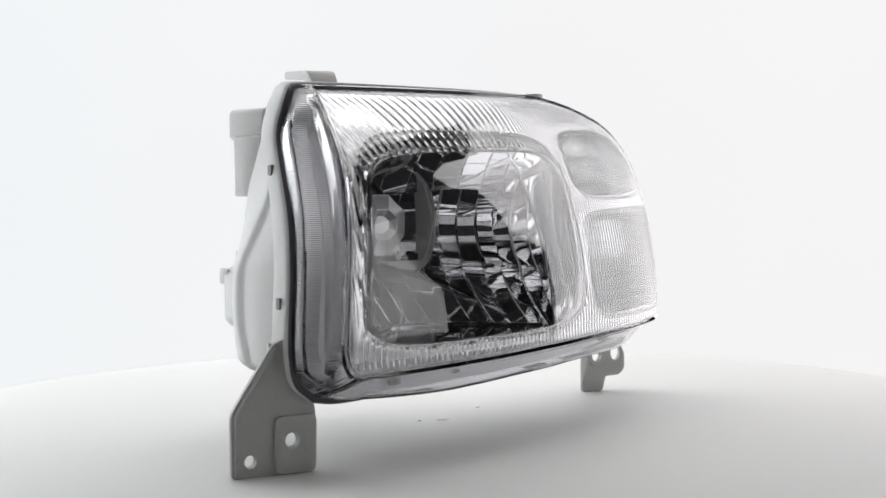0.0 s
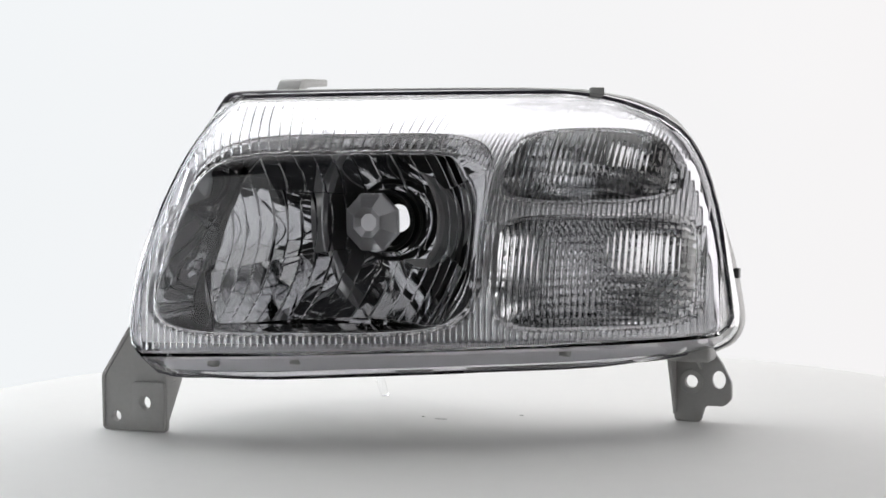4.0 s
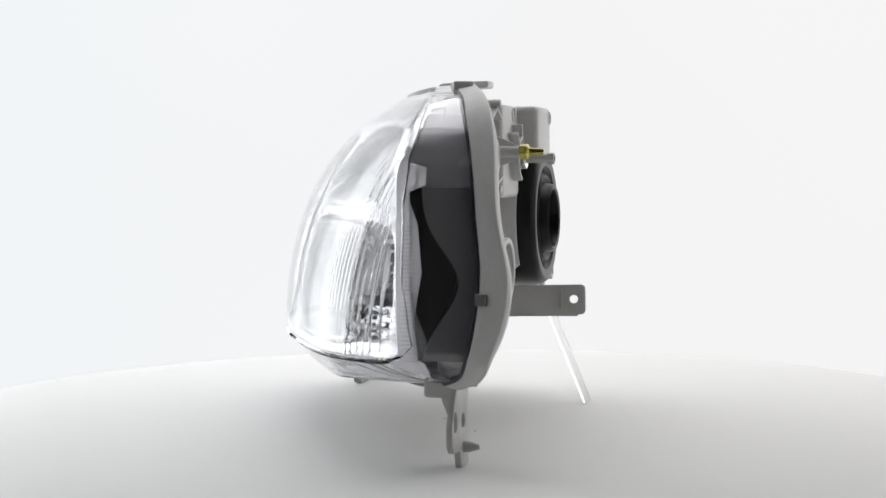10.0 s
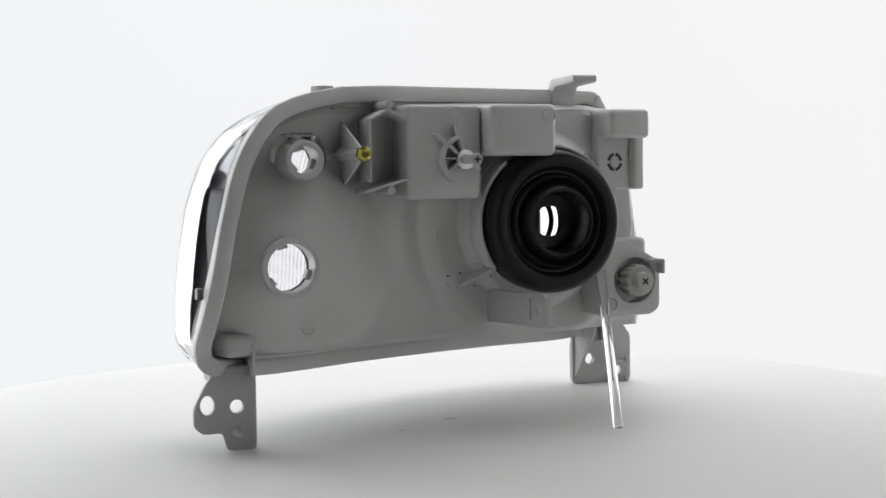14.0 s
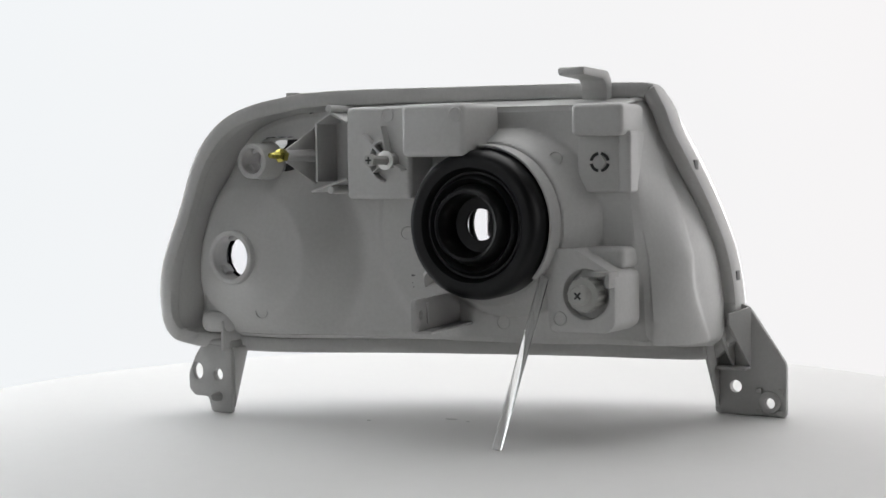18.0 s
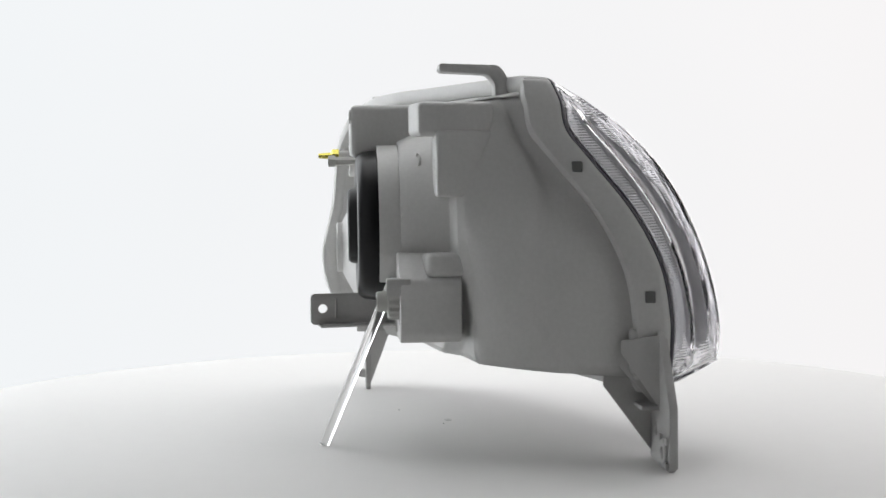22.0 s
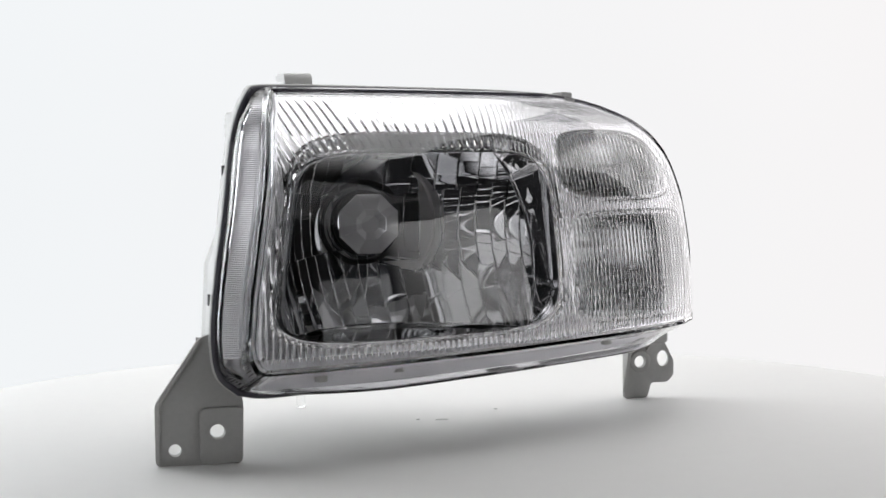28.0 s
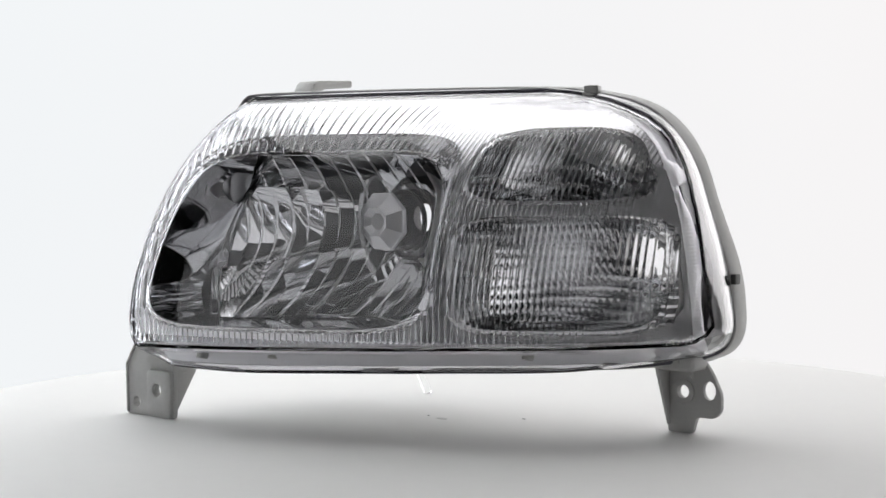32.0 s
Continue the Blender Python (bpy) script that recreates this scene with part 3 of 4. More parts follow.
    for nm, rows, rings, mat, label in (("hollow", slice(cut - 1, nv), [near, wave - lift], SHADE, "black sheet in place of the unlit hollow behind the lens"), ("wavy_rim", slice(cut - 1, nv), [wave - lift, wave + lift, wave * 0.85 + rear * 0.15 + lift, rear], DARKWALL, "wavy inner rim, darkened for shade"), ("pale_end_wall", slice(0, cut), [near + comb, wave + comb, rear], PALEWALL, "pale inner end wall with fine ribs")):
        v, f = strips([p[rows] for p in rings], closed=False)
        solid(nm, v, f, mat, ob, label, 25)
    return ob


def chance(a, b, k):
    """A repeatable value between -1 and 1 for a facet."""
    v = np.sin(a * 12.9898 + b * 78.233 + k * 37.719) * 43758.5453
    return 2 * (v - np.floor(v)) - 1


def facet_y(x, z):
    """Multi-facet bowl: three tiers of upright facets, each tilted a little in its own way and slightly bowed."""
    dx, dz = x - BULB[0], z - BULB[1]
    wide = dx * np.where(dx > 0, 0.74, 1.0)
    base = 0.034 - (wide ** 2 + dz * dz) / (4 * 0.0203)
    top, low = 0.021 + 1.2 * dx * dx, -0.021 - 1.6 * dx * dx
    band = np.where(dz > top, 0, np.where(dz > low, 1, 2))
    u = wide / (2 * 0.0203)
    run = wide / 2 * np.sqrt(1 + u * u) + 0.0203 * np.arcsinh(u)
    pitch = np.where(band == 0, 0.0165, np.where(band == 1, 0.0130, 0.0140))
    shift = np.where(band == 0, 0.004, np.where(band == 1, 0.0, 0.0062))
    q = (run * (1 + np.where(band == 1, 0.0, 2.2) * (np.abs(dz) - 0.021)) + shift) / pitch
    n = np.floor(q)
    w = q - n - 0.5
    mid = np.where(band == 0, 0.042, np.where(band == 1, 0.0, -0.044))
    v = (dz - mid) / 0.021
    tilt_x, tilt_z, bow = chance(n, band, 1), chance(n, band, 2), chance(n, band, 3)
    lean = np.where(band == 2, 0.075, np.where(band == 0, 0.045, 0.030))
    relief = w * pitch * lean * tilt_x + v * 0.0006 * tilt_z + (0.0003 + 0.0002 * bow) * w * w + 0.0001 * v * v + 0.0004 * bow + np.where(np.abs(w) > 0.46, 0.0003, 0.0)
    relief = relief + np.where(band == 1, 0.0006, 0.0)
    return base + relief * np.sqrt(1 + u * u + (dz / 0.0406) ** 2)


def make_liner(root):
    """Inside of the housing between the bezel and the flange; the end wall is coloured dark for shade."""
    loop = flange_loop(40)
    nrm = outward(loop)
    rings = []
    for k, dy in ((0.0075, 0.006), (0.012, 0.004), (0.016, -0.004), (0.020, -0.014)):
        p = loop - nrm * k + np.array((0, dy, 0))
        right = p[:, 0] > 0.10
        p[right, 1] = np.minimum(p[right, 1], sheet_y(p[right, 0], p[right, 2]) - 0.004)
        rings.append(p)
    for nm, a, b, mat, label in (("inner_liner", 0, 80, LINER, "bright inner wall behind the lens edge"), ("dark_end_wall", 80, 121, DARKWALL, "inner wall behind the lens's end, darkened for shade"), ("lower_liner", 120, 161, LINER, "bright inner wall behind the lens edge")):
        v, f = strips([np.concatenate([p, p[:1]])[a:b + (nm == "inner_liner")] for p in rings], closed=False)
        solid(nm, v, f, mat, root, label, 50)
    # bead of sealant between lens and flange
    rings = []
    for a in np.linspace(0, 2 * np.pi, 9)[:-1]:
        rings.append(loop + nrm * (-0.0034 + 0.0029 * math.cos(a)) + np.array((0, -0.0010 + 0.0022 * math.sin(a), 0)))
    v, f = strips(rings + [rings[0]])
    solid("sealant_bead", v, f, SEAL, root, "dark sealant line round the lens", 60)


def make_reflectors(root):
    n = 240
    bowl = edge_of(in_bowl, -0.048, 0.151, n)
    main = edge_of(in_main, -0.048, 0.151, n)
    # pocket walls between the window edge and the rim of the bowl
    y0, y1 = bezel_y(main[:, 0], main[:, 1]), facet_y(bowl[:, 0], bowl[:, 1]) - 0.001
    y1 = np.maximum(y1, y0 + 0.003)
    rings = []
    for s, e in ((0.0, 0.0), (0.02, 0.04), (0.05, 0.40), (0.09, 0.84), (0.15, 0.97), (0.30, 1.0), (0.60, 1.0), (0.88, 1.0), (0.90, 0.90), (0.93, 0.88), (0.97, 0.88), (0.99, 0.90), (1.0, 1.0)):
        p = main * (1 - s) + bowl * s
        rings.append(np.stack([p[:, 0], y0 * (1 - e) + y1 * e, p[:, 1]], 1))
    v, f = strips(rings)
    solid("pocket_wall", v, f, POCKET, root, "bright aluminised pocket round the main reflector", 50)
    # the bowl, on a grid fine enough for its facet edges
    refl = grid_sheet("main_reflector", -0.161, 0.065, 0.079, 0.215, 560, 330, facet_y, in_bowl, (-0.048, 0.151), [(*BULB, 0.026)], CHROME, root, "faceted aluminised headlamp reflector", 14)
    # socket coloured black for the shade in the bulb hole
    part("bulb_socket", lathe([(0.0265, 0.028), (0.0290, 0.024), (0.0290, 0.040), (0.0262, 0.040), (0.0262, 0.026), (0.0265, 0.028)], (BULB[0], 0, BULB[1]), n=40), SHADE, refl)
    # eight-sided bulb shield in front of the bulb hole, on a stem
    bm = bmesh.new()
    rings = []
    for r, y in ((0.0072, -0.0098), (0.0118, -0.0130), (0.0123, -0.0136), (0.0130, -0.0134), (0.0240, -0.0052), (0.0247, -0.0042), (0.0248, -0.0010), (0.0238, -0.0010), (0.0232, -0.0030)):
        rings.append([bm.verts.new((BULB[0] - 0.001 + r * math.cos(a), y, BULB[1] + r * math.sin(a))) for a in (math.pi / 8 + math.pi / 4 * i for i in range(8))])
    for p, q2 in zip(rings, rings[1:]):
        for i in range(8):
            bm.faces.new((p[i], p[(i + 1) % 8], q2[(i + 1) % 8], q2[i]))
    bm.faces.new(rings[0])
    bm.faces.new(rings[-1])
    shield = part("bulb_shield", bm, SATIN, root, "eight-sided satin metal bulb shield", 5)
    # black disc paints the shade inside the shield
    part("shield_back", lathe([(0.0, -0.0022), (0.0226, -0.0022), (0.0226, -0.0014), (0.0, -0.0014)], (BULB[0] - 0.001, 0, BULB[1]), n=24), SHADE, shield, "disc painted black for the shade behind the shield")
    part("bulb_holder", plate(ring2d(*BULB, 0.0250, n=40), [ring2d(*BULB, 0.0215, n=40)], 0.003, at(0, 0.020, 0) @ UPRIGHT, None, 0.0004), SHADE, refl, "dark bulb holder ring")
    part("shield_stem", block(BULB[0] - 0.004, BULB[0] + 0.004, -0.002, 0.031, BULB[1] - 0.024, BULB[1] - 0.0205, 0.0008), CHROME, shield)
    # signal lamps: bucket walls and bowls crossed by level flutes, with a bulb hole each
    for nm, f, (cx, cz), (bx, bz), y0, foc, hole, pitch, amp in (("upper_reflector", in_upper, (0.128, 0.1985), UP, 0.050, 0.014, 0.0098, 0.0085, 0.0007), ("lower_reflector", in_lower, (0.1395, 0.1215), LOW, 0.066, 0.0135, 0.0172, 0.0065, 0.0008)):
        loop = edge_of(f, cx, cz, 120)

        def deep(x, z):
            bowl = y0 - ((x - bx) ** 2 + (z - bz) ** 2) / (4 * foc)
            return np.maximum(bowl, bezel_y(x, z) + 0.004) - amp * np.abs(np.sin(np.pi * (z - bz) / pitch))

        small = lambda x, z: f(cx + (x - cx) / 0.96, cz + (z - cz) / 0.96)
        refl = grid_sheet(nm, cx - 0.07, cx + 0.07, cz - 0.045, cz + 0.045, 200, 150, deep, small, (cx, cz), [(bx, bz, hole)], CHROME, root, "aluminised signal lamp reflector with level flutes", 25)
        front = np.stack([loop[:, 0], bezel_y(loop[:, 0], loop[:, 1]), loop[:, 1]], 1)
        ins = (loop - (cx, cz)) * 0.965 + (cx, cz)
        low = np.stack([ins[:, 0], np.maximum(deep(ins[:, 0], ins[:, 1]) + 0.001, front[:, 1] + 0.002), ins[:, 1]], 1)
        v, fc = strips([front, low])
        solid("bucket_wall", v, fc, CHROME, refl, "", 40)


# ---- the headlight: housing ----
def smooth_max(a, b, k):
    h = np.clip(0.5 + 0.5 * (a - b) / k, 0, 1)
    return b * (1 - h) + a * h + k * h * (1 - h)


def sheet_y(x, z):
    """Back wall of the housing with its two domes."""
    base = 0.020 + 0.155 * x
    r1 = np.hypot(x - LOW[0], z - LOW[1])
    r2 = np.hypot(x + 0.065, z - 0.156)
    dome1 = 0.078 - np.maximum(r1 - 0.022, 0) * 0.52 - np.maximum(r1 - 0.055, 0) * 0.35
    dome2 = np.maximum(0.040 - np.maximum(r2 - 0.061, 0) * 2.2, base + 0.009 - np.maximum(r2 - 0.100, 0) * 1.0)
    return smooth_max(smooth_max(base, dome1, 0.0035), dome2, 0.004)


def make_housing(root):
    loop = flange_loop(60)
    nrm = outward(loop)
    side = np.repeat(np.arange(4), 60)
    wide = np.where(side == 0, 0.024, np.where(side == 1, 0.017, np.where(side == 2, 0.015, 0.014)))
    k = np.ones(9) / 9
    wide = wide + np.where(side == 2, 0.007 * np.exp(-((loop[:, 2] - 0.115) / 0.022) ** 2) + 0.004 * np.exp(-((loop[:, 2] - 0.225) / 0.02) ** 2), 0)
    wide = np.convolve(np.r_[wide[-4:], wide, wide[:4]], k, "valid")[:, None]
    Yv = np.array((0, 1, 0))
    ring = lambda out, dy: loop + nrm * out + Yv * dy * wide
    prof = [(-0.0105, 0.35), (-0.0105, 0.02), (-0.009, -0.03), (-0.0015, -0.03), (0.0, 0.03), (0.0005, 0.2), (0.0012, 0.8), (0.0006, 0.93), (-0.002, 1.0), (-0.008, 1.0), (-0.0105, 0.9), (-0.0115, 0.5), (-0.0105, 0.35)]
    v, f = strips([ring(o, d) for o, d in prof[:-1]] + [ring(*prof[0])])
    fl = solid("flange", v, f, GREY, root, "grey moulded flange round the lens", 45)
    # clip windows in the flange: small blocks, coloured dark for the recess's shade
    for x, y, z in ((-0.1778, -0.0755, 0.1975), (-0.1935, -0.1215, 0.1105), (0.2128, 0.078, 0.1135)):
        part("clip_window", block(x - 0.0022, x + 0.0022, y - 0.0035, y + 0.0035, z - 0.0038, z + 0.0038, 0.0006), RECESS, fl, "small clip window, painted dark for its shade")
    part("top_clip", block(0.106, 0.117, 0.036, 0.050, 0.2500, 0.2582, 0.0012, 2, 23), GREY_DARK, fl, "small dark moulded clip on the top edge")
    # body: from the flange back to the rear wall
    inner = loop - nrm * 0.010 + Yv * wide * 0.6
    back = loop - nrm * 0.012
    back[:, 0] = np.maximum(back[:, 0], np.interp(back[:, 2], (0.06, 0.13, 0.20, 0.24), (-0.173, -0.170, -0.163, -0.159)))
    back[:, 2] = np.clip(back[:, 2], 0.066, 0.2425)
    rear = back.copy()
    rear[:, 1] = sheet_y(rear[:, 0], rear[:, 2])
    puff = np.clip((-rear[:, 0] - 0.14) / 0.02, 0, 1) * np.clip((0.19 - rear[:, 2]) / 0.06, 0, 1)
    rings = [inner]
    leftish = np.clip((-rear[:, 0] - 0.135) / 0.015, 0, 1)
    wave = 0.16 * np.sin((rear[:, 2] - 0.07) / 0.17 * 2 * np.pi)
    for s in (0.12, 0.26, 0.38, 0.44, 0.465, 0.50, 0.535, 0.56, 0.65, 0.74, 0.85, 0.93, 0.98, 1.0):
        q = np.clip(s + leftish * wave * 4 * s * (1 - s), 0, 1)[:, None]
        p = inner * (1 - q) + rear * q
        p[:, 0] += leftish * 0.0034 * (1 - min(1.0, max(0.0, (s - 0.455) / 0.09))) * (1 if s > 0.2 else s / 0.2)
        p[:, 0] -= puff * 0.017 * (1 - abs(2 * s - 1) ** 2.5)
        rings.append(p)
    soft = rear - nrm * 0.004
    rings[-1][:, 1] -= 0.0015
    soft[:, 1] = sheet_y(soft[:, 0], soft[:, 2])
    rings.append(soft)
    v, f = strips(rings)
    body = solid("housing", v, f, GREY, root, "grey moulded plastic lamp housing", 40)
    c = np.array((0.02, 0.155))
    ang = np.arctan2(soft[:, 2] - c[1], soft[:, 0] - c[0])
    rad = np.hypot(soft[:, 2] - c[1], soft[:, 0] - c[0])
    o = np.argsort(ang)
    ang, rad = np.r_[ang[o] - 2 * np.pi, ang[o], ang[o] + 2 * np.pi], np.tile(rad[o], 3)
    within = lambda x, z: np.hypot(x - c[0], z - c[1]) / np.interp(np.arctan2(z - c[1], x - c[0]), ang, rad)
    grid_sheet("rear_wall", -0.19, 0.215, 0.05, 0.25, 240, 120, sheet_y, within, c, [(*BULB, 0.034), (*UP, 0.0115), (*LOW, 0.019)], GREY, body, "", 40)
    return body


SCUFF = random.Random(5)


def make_rear_parts(root):
    # boot and its collar
    cx, cz = -0.065, 0.156
    collar = part("boot_collar", lathe([(0.050, 0.022), (0.0580, 0.005), (0.0565, 0.039), (0.0555, 0.041), (0.0535, 0.041), (0.0525, 0.036)], (cx, 0, cz), n=72, closed=True), GREY, root)
    arc = [(cx + r * math.cos(t), cz + r * math.sin(t)) for r, ts in ((0.0588, np.linspace(radians(88), radians(222), 30)), (0.0565, np.linspace(radians(222), radians(88), 30))) for t in ts]
    part("collar_guard", plate(arc, [], 0.040, at(0, 0.0350, 0) @ UPRIGHT, None, 0.0010), GREY, collar, "raised grey guard along one side of the boot")
    arc = [(cx + r * math.cos(t), cz + r * math.sin(t)) for r, ts in ((0.0590, np.linspace(radians(-38), radians(52), 24)), (0.0562, np.linspace(radians(52), radians(-38), 24))) for t in ts]
    part("collar_guard", plate(arc, [], 0.050, at(0, 0.0310, 0) @ UPRIGHT, None, 0.0008), GREY, collar, "thin raised grey guard beside the boot")
    bm = bmesh.new()
    sides = [[bm.verts.new((r, y, h)) for r, y in ((0.0575, 0.006), (0.0575, 0.0560), (0.0640, 0.0520), (0.0900, 0.0180), (0.0900, 0.006))] for h in (-0.0011, 0.0011)]
    bm.faces.new(sides[0])
    bm.faces.new(sides[1][::-1])
    for i in range(5):
        bm.faces.new((sides[0][i], sides[1][i], sides[1][(i + 1) % 5], sides[0][(i + 1) % 5]))
    bmesh.ops.recalc_face_normals(bm, faces=bm.faces)
    bm.transform(at(cx, 0, cz) @ Matrix.Rotation(radians(37), 4, "Y"))
    part("guard_web", bm, GREY, collar, "thin slanted web at the foot of the guard")
    part("rubber_boot", lathe([(0.0492, 0.0360), (0.0535, 0.0390), (0.0542, 0.0390), (0.0550, 0.0576), (0.0538, 0.0650), (0.0508, 0.0691), (0.0473, 0.0701), (0.0420, 0.0691), (0.0400, 0.0664), (0.0388, 0.0641), (0.0372, 0.0641), (0.0360, 0.0673), (0.0340, 0.0695), (0.0324, 0.0682), (0.0312, 0.0654), (0.0300, 0.0645), (0.0285, 0.0677), (0.0272, 0.0742), (0.0255, 0.0760), (0.0235, 0.0751), (0.0222, 0.0705), (0.0215, 0.0595), (0.0200, 0.0558), (0.0160, 0.0545), (0.0120, 0.0545), (0.0116, 0.0535), (0.0120, 0.0523), (0.0205, 0.0521), (0.0420, 0.0521), (0.0492, 0.0360)], (cx, 0, cz), n=96), RUBBER, root, "black ribbed rubber dust boot", 40)
    # bulb bosses
    for nm, (bx, bz), ro, ri, y0, y1 in (("parking_lamp_boss", UP, 0.0140, 0.0100, 0.050, 0.0716), ("signal_lamp_boss", LOW, 0.0215, 0.0172, 0.066, 0.083)):
        b = part(nm, lathe([(ro + 0.002, y0), (ro, y0 + 0.012), (ro, y1 - 0.0008), (ro - 0.0008, y1), (ri + 0.0008, y1), (ri, y1 - 0.0008), (ri, y0)], (bx, 0, bz), n=56, closed=True), GREY, root, "round grey bulb boss")
        for a in (40, 160, 285):
            m = at(bx, y1 - 0.012, bz) @ Matrix.Rotation(radians(a), 4, "Y") @ at(ri - 0.0008, 0, 0)
            t = block(-0.0026, 0.0014, -0.004, 0.004, -0.0035, 0.0035, 0.0004)
            t.transform(m)
            part("bayonet_lug", t, GREY, b)
    # moulded boxes on the back
    part("motor_box", block(-0.0075, 0.0515, 0.012, 0.0585, 0.1745, 0.2445, 0.004, 4), GREY, root, "grey moulded adjuster box")
    part("deep_box", block(-0.0625, -0.0085, 0.020, 0.0735, 0.2060, 0.2445, 0.0045, 4), GREY, root, "deep grey moulded box")
    part("hinge_box", block(-0.1640, -0.1255, -0.02, 0.0325, 0.2195, 0.2425, 0.004, 4, 8), GREY, root, "small grey moulded box")
    pad = part("pivot_pad", block(-0.1600, -0.1235, -0.012, 0.0150, 0.1785, 0.2230, 0.002, 3, 10), GREY, root)
    part("pad_rib", block(-0.1650, -0.1555, -0.02, 0.0185, 0.1785, 0.2230, 0.002, 3, 10), GREY, pad)
    bm = lathe([(0.0042, 0.0), (0.0042, 0.0012), (0.0, 0.0012)], (0, 0, 0), n=24)
    bm.transform(at(-0.1425, 0.0153, 0.2005) @ Matrix.Rotation(radians(10), 4, "Z"))
    part("pivot_button", bm, GREY, pad)
    # curved slots: thin black plates paint their shade, nothing is cut
    for a in range(4):
        arc = [(0.0052 * math.cos(t), 0.0052 * math.sin(t)) for t in np.linspace(radians(90 * a + 10), radians(90 * a + 80), 8)]
        arc += [(0.0074 * math.cos(t), 0.0074 * math.sin(t)) for t in np.linspace(radians(90 * a + 80), radians(90 * a + 10), 8)]
        part("pivot_slot", plate(arc, [], 0.0012, at(-0.1425, 0.0152, 0.2005) @ Matrix.Rotation(radians(10), 4, "Z") @ UPRIGHT, None, 0), SHADE, pad, "thin black plate in place of a slot's shade")
    # web beside the boot, towers and the round marks of the mould's ejector pins
    part("dome_web", plate([(0.012, 0.110), (0.012, 0.126), (0.046, 0.124), (0.040, 0.112)], [], 0.002, at(-0.008, 0, 0) @ Matrix.Rotation(radians(60), 4, "Z") @ SIDEWAYS), GREY, root)
    part("corner_tower", block(0.168, 0.196, 0.040, 0.066, 0.066, 0.083, 0.007, 4, 12), GREY, root)
    part("corner_rib", block(0.1710, 0.1730, 0.030, 0.066, 0.052, 0.076, 0.0006, 1), GREY, root)
    for i in range(14):
        x, z = SCUFF.uniform(-0.022, 0.012), SCUFF.gauss(0.117, 0.006)
        y = float(sheet_y(np.float64(x), np.float64(z))) + 0.0003
        w, h = SCUFF.uniform(0.0003, 0.0012), SCUFF.uniform(0.0003, 0.0007)
        part("scuff_mark", block(x - w, x + w, y - 0.0008, y, z - h, z + h, 0, turn=8), RECESS, root, "small dark scuff mark")
    for x, z, y, turn in ((0.0126, 0.2375, 0.0586, 0), (-0.0560, 0.2360, 0.0736, 0), (-0.1080, 0.2330, -0.0065, 11), (0.0141, 0.1477, None, 11), (0.1314, 0.0849, None, 11), (-0.0635, 0.0809, None, 11), (-0.1240, 0.0885, 0.0441, 0), (-0.1126, 0.2033, None, 11)):
        if y is None:
            y = float(sheet_y(np.float64(x), np.float64(z))) + 0.0002
        bm = lathe([(0.0054, -0.001), (0.0054, 0.0003), (0.0050, 0.0006), (0.0046, 0.0003), (0.0046, -0.001)], (0, 0, 0), n=28)
        bm.transform(at(x, y, z) @ Matrix.Rotation(radians(turn), 4, "Z"))
        part("ejector_mark", bm, GREY, root)


